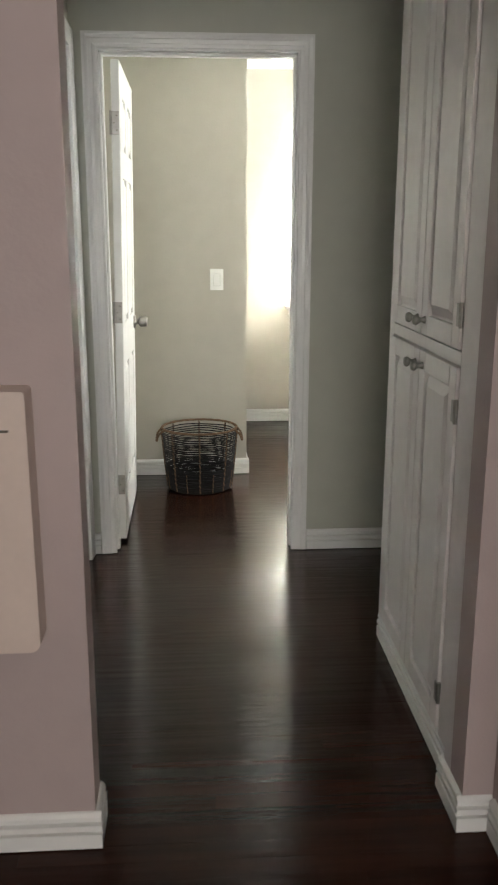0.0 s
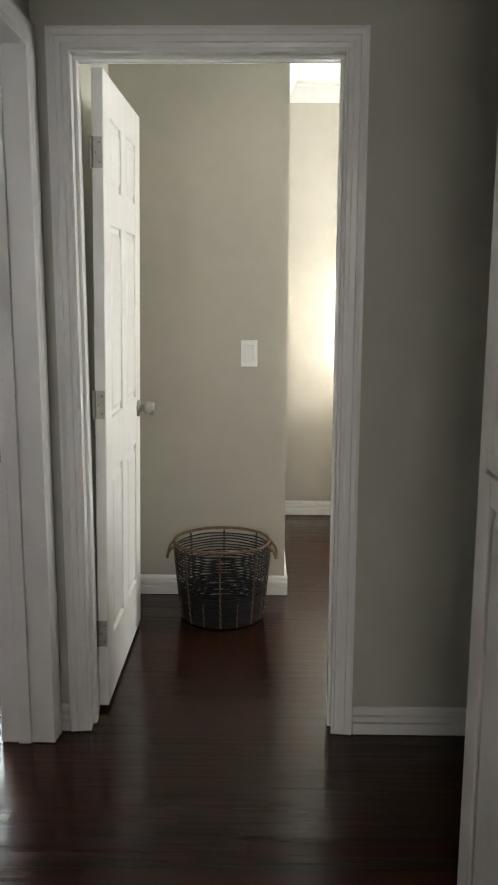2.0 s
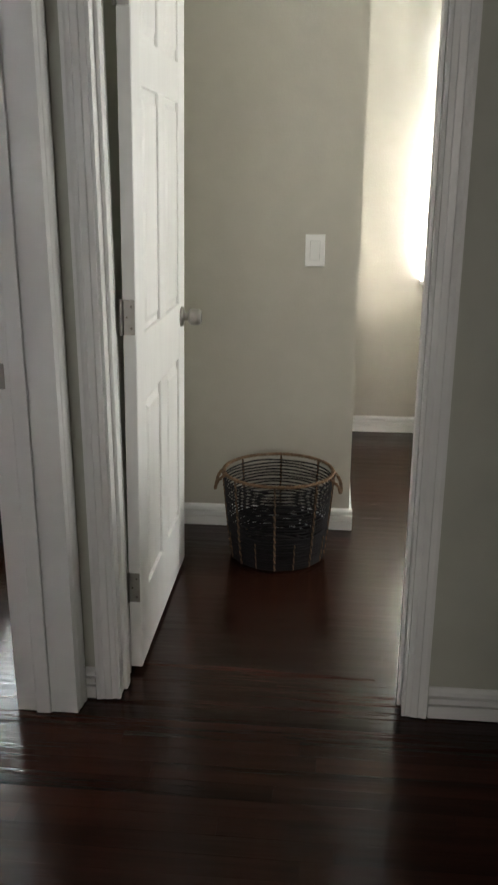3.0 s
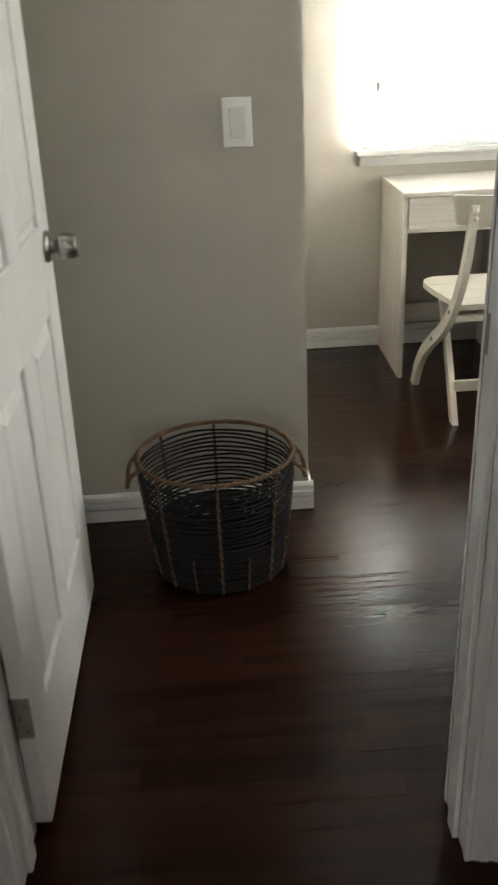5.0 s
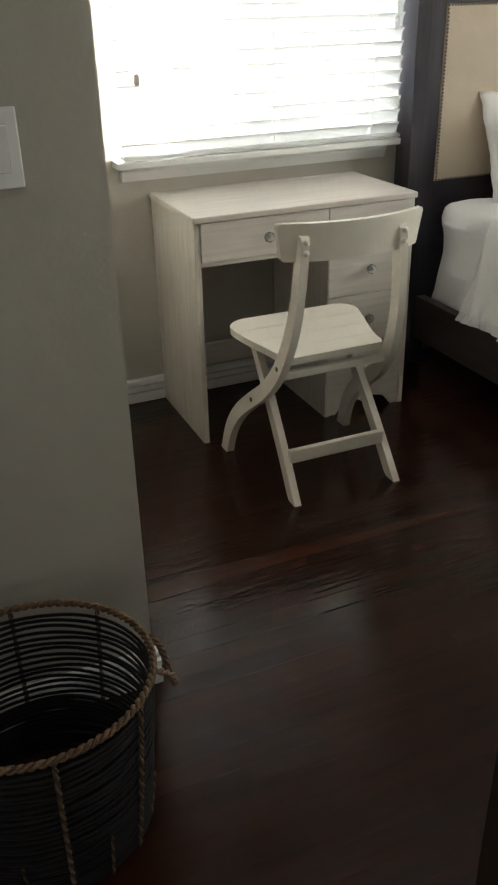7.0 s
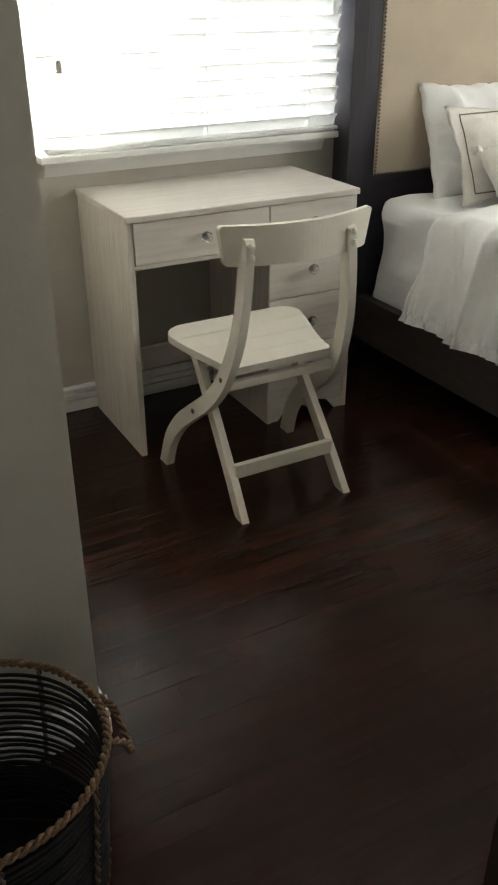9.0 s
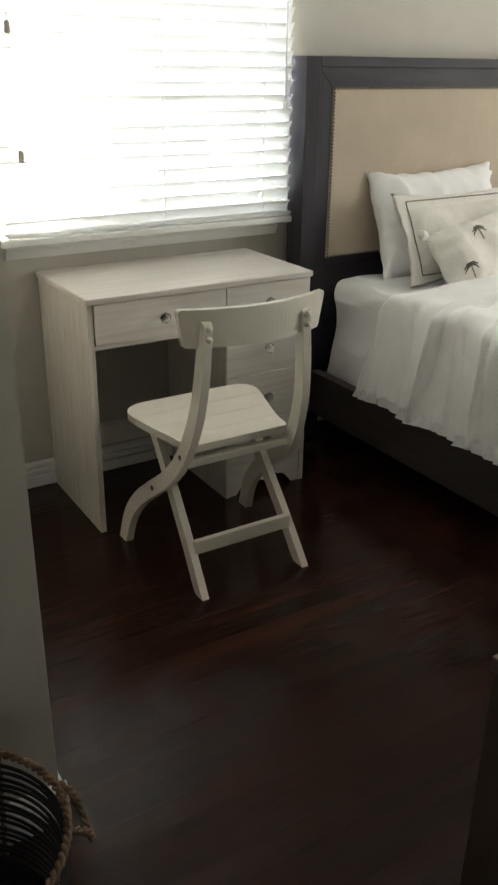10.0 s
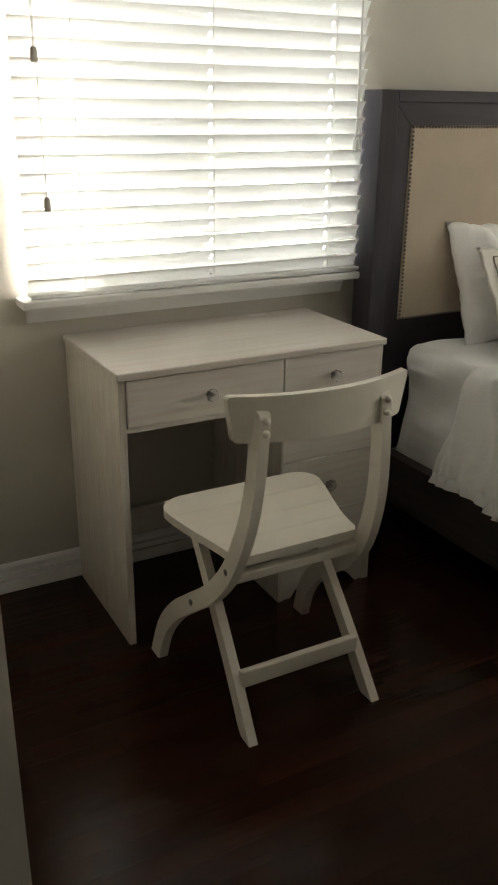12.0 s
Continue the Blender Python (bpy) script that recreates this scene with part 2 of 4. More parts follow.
def lathe(bm, profile, centre, axis="z", sides=20):
    """profile: (radius, along)."""
    c = Vector(centre)
    rings = []
    for r, h in profile:
        ring = []
        for k in range(sides):
            a = k * math.tau / sides
            p, q = r * math.cos(a), r * math.sin(a)
            v = {"z": (p, q, h), "y": (p, h, q), "x": (h, p, q)}[axis]
            ring.append(bm.verts.new(c + Vector(v)))
        rings.append(ring)
    for a, b in zip(rings, rings[1:]):
        for k in range(sides):
            bm.faces.new((a[k], a[(k + 1) % sides], b[(k + 1) % sides], b[k]))
    bm.faces.new(rings[0])
    bm.faces.new(rings[-1])
    return bm


def prism(bm, outline, lo, hi, axis="x"):
    """A flat outline given a thickness from lo to hi along axis; outline in the other two coordinates."""
    def at(p, h):
        return {"x": (h, p[0], p[1]), "y": (p[0], h, p[1]), "z": (p[0], p[1], h)}[axis]
    lows = [bm.verts.new(at(p, lo)) for p in outline]
    highs = [bm.verts.new(at(p, hi)) for p in outline]
    n = len(outline)
    for i in range(n):
        bm.faces.new((lows[i], lows[(i + 1) % n], highs[(i + 1) % n], highs[i]))
    bm.faces.new(lows)
    bm.faces.new(highs)
    return bm


def soften(bm, offset=0.003, seg=2, angle=35):
    es = [e for e in bm.edges if len(e.link_faces) == 2 and e.calc_face_angle(0) > radians(angle)]
    bmesh.ops.bevel(bm, geom=es, offset=offset, segments=seg, affect="EDGES", profile=0.5, clamp_overlap=True)
    return bm


def spline(pts, steps=6):
    """A smooth curve through pts."""
    pts = [Vector(p) for p in pts]
    out = []
    for i in range(len(pts) - 1):
        p0, p1, p2, p3 = pts[max(0, i - 1)], pts[i], pts[i + 1], pts[min(len(pts) - 1, i + 2)]
        for s in range(steps):
            t = s / steps
            out.append(0.5 * ((2 * p1) + (p2 - p0) * t + (2 * p0 - 5 * p1 + 4 * p2 - p3) * t * t + (3 * p1 - p0 - 3 * p2 + p3) * t ** 3))
    out.append(pts[-1])
    return out


# ---- the house: walls, openings, ceilings ----
CEIL = 2.545
XL, XR, ZD = -0.176, 0.598, 2.057          # bedroom doorway
YA, YB = 3.235, 3.965                      # side room doorway
WX0, WX1, WZ0, WZ1 = 0.89, 1.90, 0.86, 2.10  # bedroom window
SX0, SX1 = -2.20, -1.16                    # side room window


def wall(name, material, label, *boxes):
    bm = bmesh.new()
    for b in boxes:
        box(bm, *b)
    return structure(name, bm, material, label)


wall("wall_hall_end", M_HALL, "sage grey painted wall round the bedroom doorway",
     (-0.285, XL - 0.018, 4.05, 4.165, 0, CEIL), (XR + 0.018, 4.0, 4.05, 4.165, 0, CEIL), (XL - 0.018, XR + 0.018, 4.05, 4.165, ZD + 0.018, CEIL))
wall("wall_hall_left", M_HALL, "sage grey wall with the side room doorway",
     (-0.44, -0.285, 2.29, YA - 0.018, 0, CEIL), (-0.44, -0.285, YB + 0.018, 6.70, 0, CEIL), (-0.44, -0.285, YA - 0.018, YB + 0.018, ZD + 0.018, CEIL))
wall("wall_hall_right", M_HALL, "sage grey wall beside the linen cabinet", (1.36, 1.46, 2.29, 4.05, 0, CEIL))
wall("wall_partition", M_KWALL, "taupe painted partition with a wide opening",
     (-3.2, -0.065, 2.195, 2.29, 0, CEIL), (0.79, 2.6, 2.195, 2.29, 0, CEIL), (-0.065, 0.79, 2.195, 2.29, 2.10, CEIL))
wall("wall_cabinet_return", M_CAB, "white painted return beside the linen cabinet", (0.80, 1.36, 2.29, 2.375, 0, CEIL))
wall("wall_closet", M_WALL, "greige closet wall with a light switch",
     (-0.285, 0.475, 5.29, 5.405, 0, CEIL), (0.36, 0.475, 5.405, 6.70, 0, CEIL))
wall("wall_window", M_WALL, "greige outer wall with two windows",
     (-3.2, SX0, 6.70, 6.86, 0, CEIL), (SX1, WX0, 6.70, 6.86, 0, CEIL), (WX1, 4.12, 6.70, 6.86, 0, CEIL),
     (SX0, SX1, 6.70, 6.86, 0, WZ0), (SX0, SX1, 6.70, 6.86, WZ1, CEIL), (WX0, WX1, 6.70, 6.86, 0, WZ0), (WX0, WX1, 6.70, 6.86, WZ1, CEIL))
wall("wall_bedroom_right", M_WALL, "greige bedroom side wall with an opening added for fill light", (4.0, 4.12, 4.05, 4.40, 0, CEIL), (4.0, 4.12, 5.80, 6.70, 0, CEIL), (4.0, 4.12, 4.40, 5.80, 0, WZ0), (4.0, 4.12, 4.40, 5.80, WZ1, CEIL))
wall("wall_side_room", M_WALL, "greige outer wall of the side room", (-3.32, -3.2, 2.195, 6.86, 0, CEIL))
wall("wall_kitchen", M_KWALL, "taupe kitchen walls with an opening added for fill light",
     (-3.32, -3.2, -2.5, 2.195, 0, CEIL), (2.6, 2.72, -2.6, 2.29, 0, CEIL),
     (-3.2, -0.5, -2.6, -2.5, 0, CEIL), (1.3, 2.6, -2.6, -2.5, 0, CEIL), (-0.5, 1.3, -2.6, -2.5, 0, 0.95), (-0.5, 1.3, -2.6, -2.5, 2.05, CEIL))
structure("ceiling", boxed(-3.32, 4.12, -2.6, 6.86, CEIL, CEIL + 0.12), M_CEIL, "white painted ceiling", "ceiling")
# Unseen roof, stretched outwards to keep sun off the upper blind and right side.
structure("roof_slab", boxed(-3.9, 8.2, -3.2, 8.05, CEIL + 0.12, CEIL + 0.25), M_OUT, "unseen pale roof slab with overhangs stretched to block the sun", "roof")

BASE_PROFILE = [(0, 0), (0.014, 0), (0.014, 0.037), (0.002, 0.0365), (0.002, 0.0450), (0.0138, 0.0465), (0.0138, 0.060), (0.002, 0.062), (0.002, 0.068), (0.012, 0.070), (0.011, 0.080), (0.005, 0.0875), (0, 0.090)]
CROWN_PROFILE = [(0, 0), (0.008, 0), (0.012, 0.016), (0.022, 0.022), (0.045, 0.045), (0.062, 0.070), (0.070, 0.076), (0.074, 0.090), (0, 0.090)]


def skirting(name, label, *runs):
    bm = bmesh.new()
    for a, b, o in runs:
        extrude_profile(bm, BASE_PROFILE, (*a, 0.003), (*b, 0.003), (*o, 0))
    return structure(name, bm, M_TRIM, label, "baseboard")


skirting("baseboard_hall", "white stepped baseboard in the hall",
         ((XR + 0.067, 4.05), (1.36, 4.05), (0, -1)), ((-0.271, 4.05), (XL - 0.067, 4.05), (0, -1)), ((-0.285, 2.29), (-0.285, YA - 0.067), (1, 0)),
         ((1.36, 3.22), (1.36, 4.036), (-1, 0)))
skirting("baseboard_partition", "white stepped baseboard round the partition ends",
         ((-3.2, 2.195), (-0.0505, 2.195), (0, -1)), ((-0.065, 2.1955), (-0.065, 2.304), (1, 0)),
         ((0.7755, 2.195), (0.8605, 2.195), (0, -1)), ((0.79, 2.1955), (0.79, 2.36), (-1, 0)))
skirting("baseboard_closet", "white stepped baseboard along the closet wall",
         ((-0.285, 5.29), (0.4895, 5.29), (0, -1)), ((0.475, 5.2905), (0.475, 6.685), (1, 0)))
skirting("baseboard_window", "white stepped baseboard under the window",
         ((0.475, 6.70), (4.0, 6.70), (0, -1)), ((4.0, 4.165), (4.0, 6.70), (-1, 0)), ((XR + 0.067, 4.165), (4.0, 4.165), (0, 1)), ((-0.285, 4.165), (-0.285, 5.29), (1, 0)))
skirting("baseboard_side_room", "white baseboard in the side room", ((-3.2, 6.70), (-0.44, 6.70), (0, -1)))


def crown(name, *runs):
    bm = bmesh.new()
    for a, b, o in runs:
        extrude_profile(bm, CROWN_PROFILE, (*a, CEIL - 0.0905), (*b, CEIL - 0.0905), (*o, 0))
    return structure(name, bm, M_TRIM, "white crown moulding below the ceiling", "moulding")


crown("trim_crown_bedroom", ((0.475, 6.70), (4.0, 6.70), (0, -1)), ((0.475, 5.29), (0.475, 6.70), (1, 0)), ((-0.285, 5.29), (0.549, 5.29), (0, -1)), ((4.0, 4.165), (4.0, 6.70), (-1, 0)))
crown("trim_crown_side_room", ((-3.2, 6.70), (-0.44, 6.70), (0, -1)))

# door casings: stepped profile (distance from the opening, thickness)
CASE = [(0.0, 0.0), (0.0, 0.011), (0.007, 0.013), (0.010, 0.0105), (0.022, 0.0125), (0.025, 0.015), (0.040, 0.0165), (0.043, 0.0145), (0.050, 0.0165), (0.056, 0.019), (0.065, 0.019), (0.065, 0.0)]


def door_casing(owner, lo, hi, top, place):
    """Three mitred pieces; place(u, out, z) maps along-wall, thickness and height into the world."""
    stations = [lambda d: (lo - d, 0.003), lambda d: (lo - d, top + d), lambda d: (hi + d, top + d), lambda d: (hi + d, 0.003)]
    for name, a, b in (("casing", 0, 1), ("casing_head", 1, 2), ("casing", 2, 3)):
        bm = bmesh.new()
        rows = []
        for st in (a, b):
            rows.append([bm.verts.new(place(stations[st](d)[0], t, stations[st](d)[1])) for d, t in CASE])
        n = len(CASE)
        for i in range(n):
            bm.faces.new((rows[0][i], rows[0][(i + 1) % n], rows[1][(i + 1) % n], rows[1][i]))
        bm.faces.new(rows[0])
        bm.faces.new(rows[1])
        part(name, bm, M_TRIM, owner)


frame_1 = tagged(thing("trim_doorway_bedroom", 0.22, 4.1, 0, "white painted casing and jambs of the bedroom doorway", "door frame"), kind="structure")
door_casing(frame_1, XL + 0.002, XR - 0.002, ZD - 0.002, lambda u, t, z: (u, 4.05 - t, z))
door_casing(frame_1, XL + 0.002, XR - 0.002, ZD - 0.002, lambda u, t, z: (u, 4.165 + t, z))
part("jamb", boxed(XL - 0.018, XL, 4.05, 4.165, 0.003, ZD), M_TRIM, frame_1)
part("jamb", boxed(XR, XR + 0.018, 4.05, 4.165, 0.003, ZD), M_TRIM, frame_1)
part("head_jamb", boxed(XL - 0.018, XR + 0.018, 4.05, 4.165, ZD, ZD + 0.018), M_TRIM, frame_1)
part("door_stop", boxed(XL, XL + 0.011, 4.085, 4.122, 0.003, ZD - 0.011, bevel=0.002), M_TRIM, frame_1)
part("door_stop", boxed(XR - 0.011, XR, 4.085, 4.122, 0.003, ZD - 0.011, bevel=0.002), M_TRIM, frame_1)
part("door_stop", boxed(XL, XR, 4.085, 4.122, ZD - 0.011, ZD, bevel=0.002), M_TRIM, frame_1)
part("strike_plate", boxed(XR - 0.0015, XR, 4.130, 4.160, 0.905, 0.965), M_STEEL, frame_1, "nickel strike plate")

frame_2 = tagged(thing("trim_doorway_side_room", -0.36, 3.6, 0, "white painted casing and jambs of the side room doorway", "door frame"), kind="structure")
door_casing(frame_2, YA + 0.002, YB - 0.002, ZD - 0.002, lambda u, t, z: (-0.285 + t, u, z))
part("jamb", boxed(-0.44, -0.285, YA - 0.018, YA, 0.003, ZD), M_TRIM, frame_2)
part("jamb", boxed(-0.44, -0.285, YB, YB + 0.018, 0.003, ZD), M_TRIM, frame_2)
part("head_jamb", boxed(-0.44, -0.285, YA - 0.018, YB + 0.018, ZD, ZD + 0.018), M_TRIM, frame_2)
part("door_stop", boxed(-0.385, -0.345, YB - 0.011, YB, 0.003, ZD, bevel=0.002), M_TRIM, frame_2)
part("strike_plate", boxed(-0.435, -0.400, YB - 0.002, YB, 0.90, 0.962), M_STEEL, frame_2, "nickel strike plate")


def six_panel_door(name, x_face, y_hinge, length, label):
    """Open leaf that runs along +y from its hinges, its seen face towards +x."""
    d = tagged(thing(name, x_face - 0.018, y_hinge, 0, label, "door"), kind="structure")
    t = 0.035
    x0, x1 = x_face - t, x_face
    z0, z1 = 0.018, 2.047
    st, mid = 0.108, 0.095
    rails = [(z0, 0.235), (0.80, 0.985), (1.60, 1.715), (1.925, z1)]
    core = bmesh.new()
    box(core, x0 + 0.0105, x1 - 0.0105, y_hinge + 0.02, y_hinge + length - 0.02, z0 + 0.02, z1 - 0.02)
    part("core", core, M_DOOR, d)
    stiles = bmesh.new()
    box(stiles, x0, x1, y_hinge, y_hinge + st, z0, z1, bevel=0.0025)
    part("stile", stiles, M_DOOR, d)
    part("stile", boxed(x0, x1, y_hinge + length - st, y_hinge + length, z0, z1, bevel=0.0025), M_DOOR, d)
    ym = y_hinge + length / 2
    for a, b in rails:
        part("rail", boxed(x0 + 0.0005, x1 - 0.0005, y_hinge + st - 0.002, y_hinge + length - st + 0.002, a, b, bevel=0.0025), M_DOOR, d)
    for (_, a), (b, _) in zip(rails, rails[1:]):
        part("mullion", boxed(x0 + 0.0005, x1 - 0.0005, ym - mid / 2, ym + mid / 2, a - 0.002, b + 0.002, bevel=0.0025), M_DOOR, d)
        for ya, yb in ((y_hinge + st, ym - mid / 2), (ym + mid / 2, y_hinge + length - st)):
            bm = bmesh.new()
            g = 0.014
            # raised field with a sloping edge on both faces
            for s, xf in ((1, x1), (-1, x0)):
                lo = [bm.verts.new((xf - s * 0.0110, y, z)) for y, z in ((ya + g, a + g), (yb - g, a + g), (yb - g, b - g), (ya + g, b - g))]
                k = g + 0.020
                hi = [bm.verts.new((xf - s * 0.0010, y, z)) for y, z in ((ya + k, a + k), (yb - k, a + k), (yb - k, b - k), (ya + k, b - k))]
                for i in range(4):
                    bm.faces.new((lo[i], lo[(i + 1) % 4], hi[(i + 1) % 4], hi[i]))
                bm.faces.new(hi)
                bm.faces.new(lo)
            part("panel", bm, M_DOOR, d)
    for zc in (1.807, 1.042, 0.275):
        h = part("hinge", boxed(x1 - 0.033, x1 - 0.003, y_hinge - 0.0018, y_hinge, zc - 0.045, zc + 0.045, bevel=0.0006), M_STEEL, d, "nickel butt hinge")
        bm = bmesh.new()
        for s in (-0.028, 0.0, 0.028):
            lathe(bm, [(0.003, -0.0028), (0.003, -0.0018)], (x1 - 0.012 - (0.012 if s == 0 else 0), y_hinge, zc + s), "y", 8)
        part("screws", bm, M_BRONZE, h)
        bm = bmesh.new()
        lathe(bm, [(0.0055, -0.046), (0.0055, 0.046)], (x1 - 0.037, y_hinge - 0.004, zc), "z", 10)
        part("barrel", bm, M_STEEL, h)
    zk, yk = 0.935, y_hinge + length - 0.065
    bm = bmesh.new()
    lathe(bm, [(0.033, 0.0), (0.033, 0.005), (0.030, 0.009), (0.0145, 0.011), (0.0135, 0.024), (0.0205, 0.027), (0.0255, 0.031), (0.0275, 0.038), (0.0270, 0.056), (0.0235, 0.066), (0.0205, 0.068), (0.0185, 0.0665), (0.004, 0.0665)], (x1, yk, zk), "x", 24)
    part("door_handle", bm, M_STEEL, d, "round satin nickel knob", smooth=True)
    bm = bmesh.new()
    lathe(bm, [(0.033, 0.0), (0.033, -0.004), (0.013, -0.012), (0.012, -0.03), (0.026, -0.05), (0.016, -0.064), (0.004, -0.065)], (x0, yk, zk), "x", 20)
    part("door_handle", bm, M_STEEL, d, "round satin nickel knob", smooth=True)
    part("latch_plate", boxed(x0 + 0.005, x1 - 0.005, y_hinge + length, y_hinge + length + 0.0015, zk - 0.028, zk + 0.028), M_STEEL, d)
    # the leaf hangs a little out of plumb
    pivot = Matrix.Translation((x1, y_hinge, 0.5))
    d.matrix_world = pivot @ Euler((0, radians(1.0), 0)).to_matrix().to_4x4() @ pivot.inverted() @ d.matrix_world
    return d


six_panel_door("door_1", -0.134, 4.178, 0.748, "open white six-panel door with nickel hinges and knob")


def window(name, x0, x1, label):
    w = tagged(thing(name, (x0 + x1) / 2, 6.78, WZ0, label, "window"), kind="structure")
    f = 0.035
    for a in ((x0, x0 + f, 6.79, 6.845, WZ0, WZ1), (x1 - f, x1, 6.79, 6.845, WZ0, WZ1), (x0, x1, 6.79, 6.845, WZ0, WZ0 + f), (x0, x1, 6.79, 6.845, WZ1 - f, WZ1)):
        part("window_frame", boxed(*a, bevel=0.003), M_TRIM, w)
    xm = (x0 + x1) / 2
    part("meeting_stile", boxed(xm - 0.025, xm + 0.025, 6.785, 6.84, WZ0 + f, WZ1 - f, bevel=0.003), M_TRIM, w)
    for a, b in ((x0 + f, xm - 0.025), (xm + 0.025, x1 - f)):
        pane = part("pane", boxed(a, b, 6.815, 6.819, WZ0 + f, WZ1 - f), M_GLASS, w, "clear glass pane")
        pane.visible_shadow = False
    part("window_sill", soften(boxed(x0 - 0.045, x1 - 0.016, 6.618, 6.79, WZ0 - 0.022, WZ0), 0.004), M_TRIM, w, "white painted sill with chipped edge")
    bm = bmesh.new()
    prof = [(0, 0), (0.012, 0), (0.022, 0.022), (0.026, 0.03), (0.030, 0.048), (0, 0.048)]
    extrude_profile(bm, prof, (x0 - 0.02, 6.70, WZ0 - 0.0705), (x1 - 0.040, 6.70, WZ0 - 0.0705), (0, -1, 0))
    part("apron", bm, M_TRIM, w)
    return w


window("window_1", WX0, WX1, "white sliding window with a painted sill")
window("window_2", SX0, SX1, "white sliding window of the side room")
# Unseen window, made up to go with the right-hand fill lamp.
bw = tagged(thing("fill_window_bedroom", 4.06, 5.1, WZ0, "unseen white framed window added for bedroom fill light", "window"), kind="structure")
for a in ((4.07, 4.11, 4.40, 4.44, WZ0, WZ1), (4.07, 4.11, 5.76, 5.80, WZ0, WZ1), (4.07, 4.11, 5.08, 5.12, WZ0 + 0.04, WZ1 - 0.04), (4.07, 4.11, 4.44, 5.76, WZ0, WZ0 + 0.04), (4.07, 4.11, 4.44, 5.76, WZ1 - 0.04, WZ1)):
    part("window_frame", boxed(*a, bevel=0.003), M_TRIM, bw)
# Unseen window, made up to hold the kitchen fill lamp.
kw = tagged(thing("fill_window_kitchen", 0.4, -2.55, 0.95, "unseen white framed window added for kitchen fill light", "window"), kind="structure")
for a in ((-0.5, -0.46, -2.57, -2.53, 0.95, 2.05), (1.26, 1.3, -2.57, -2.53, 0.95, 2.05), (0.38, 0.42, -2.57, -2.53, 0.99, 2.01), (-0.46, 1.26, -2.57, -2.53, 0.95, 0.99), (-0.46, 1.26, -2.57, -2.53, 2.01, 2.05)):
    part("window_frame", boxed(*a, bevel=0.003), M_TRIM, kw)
# Cloth added across the opening to tint incoming sky light warm.
part("roller_blind", boxed(-0.498, 1.298, -2.522, -2.520, 0.952, 2.048), M_ROLLER, kw, "unseen sand-coloured roller blind added to warm the fill light")


def blind(name, x0, x1, y, ztop, zbot, step, tilt, label, detail=True):
    b = thing(name, (x0 + x1) / 2, y, zbot, label, "blind")
    n = int((ztop - 0.05 - zbot - 0.03) / step) + 1
    w, th = 0.0475, 0.0016
    prof = []
    for i in range(7):
        s = -1 + 2 * i / 6
        prof.append((s * w / 2, 0.0040 * (1 - s * s)))
    ring = prof + [(p[0], p[1] - th) for p in reversed(prof)]
    c, sn = math.cos(radians(tilt)), math.sin(radians(tilt))
    bm = bmesh.new()
    # cord holes: the middle of the slat is left open at three places
    holes = [x0 + (x1 - x0) * fx for fx in (0.144, 0.515, 0.887)]
    stations = [x0] + [h + d for h in holes for d in (-0.0045, 0.0045)] + [x1]
    ends = [[bm.verts.new((x, q * sn + p * c, -p * sn + q * c)) for p, q in ring] for x in stations]
    k = len(ring)
    for j in range(len(stations) - 1):
        for i in range(k):
            if j % 2 == 1 and i in (2, 3, 9, 10):
                continue
            bm.faces.new((ends[j][i], ends[j][(i + 1) % k], ends[j + 1][(i + 1) % k], ends[j + 1][i]))
    bm.faces.new(ends[0])
    bm.faces.new(ends[-1])
    me = mesh_of(bm, "slat", M_SLAT)
    for i in range(n):
        s = new("slat", me)
        s.parent = b
        jit = random.uniform(-0.5, 0.5)
        s.matrix_world = pose(0, y + random.uniform(-0.0006, 0.0006), zbot + 0.0270 + i * step, jit, random.uniform(-0.06, 0.06), 0)
    part("bottom_rail", soften(boxed(x0, x1, y - 0.024, y + 0.024, zbot, zbot + 0.012), 0.003), M_SLAT, b)
    part("head_rail", soften(boxed(x0 - 0.004, x1 + 0.004, y - 0.034, y + 0.028, ztop - 0.055, ztop + 0.012), 0.005), M_PLATE, b, "white moulded valance")
    for fx in (0.144, 0.515, 0.887):
        x = x0 + (x1 - x0) * fx
        for dy in (-0.020, 0.020):
            bm = bmesh.new()
            sweep(bm, [(x, y + dy, zbot + 0.015), (x, y + dy, ztop - 0.05)], 0.0008, 5)
            part("ladder_cord", bm, M_CORD, b)
    if detail:
        for dx, zt in ((0.050, 1.437), (0.056, 1.10)):
            bm = bmesh.new()
            sweep(bm, [(x0 + dx, y - 0.038, ztop - 0.05), (x0 + dx - 0.004, y - 0.039, (ztop + zt) / 2), (x0 + dx, y - 0.038, zt)], 0.0013, 5)
            cord = part("pull_cord", bm, M_CORD, b)
            bm = bmesh.new()
            lathe(bm, [(0.004, 0.016), (0.008, 0.012), (0.0095, -0.010), (0.008, -0.017), (0.003, -0.018)], (x0 + dx, y - 0.038, zt), "z", 12)
            part("tassel", bm, M_TASSEL, cord, "small grey-brown cord tassel", smooth=True)
        bm = bmesh.new()
        sweep(bm, [(x1 - 0.045, y - 0.036, ztop - 0.05), (x1 - 0.047, y - 0.040, 1.24)], 0.004, 8)
        wand = part("tilt_wand", bm, M_PLATE, b, "clear white tilt wand", smooth=True)
        bm = bmesh.new()
        lathe(bm, [(0.004, 0.02), (0.008, 0.014), (0.009, -0.012), (0.004, -0.018)], (x1 - 0.047, y - 0.040, 1.23), "z", 12)
        part("wand_tip", bm, M_PLATE, wand, smooth=True)
    return b


blind("window_blind", 0.868, 1.884, 6.648, 2.13, 0.8635, 0.0434, 64, "white two-inch slatted blind, lowered and nearly closed")
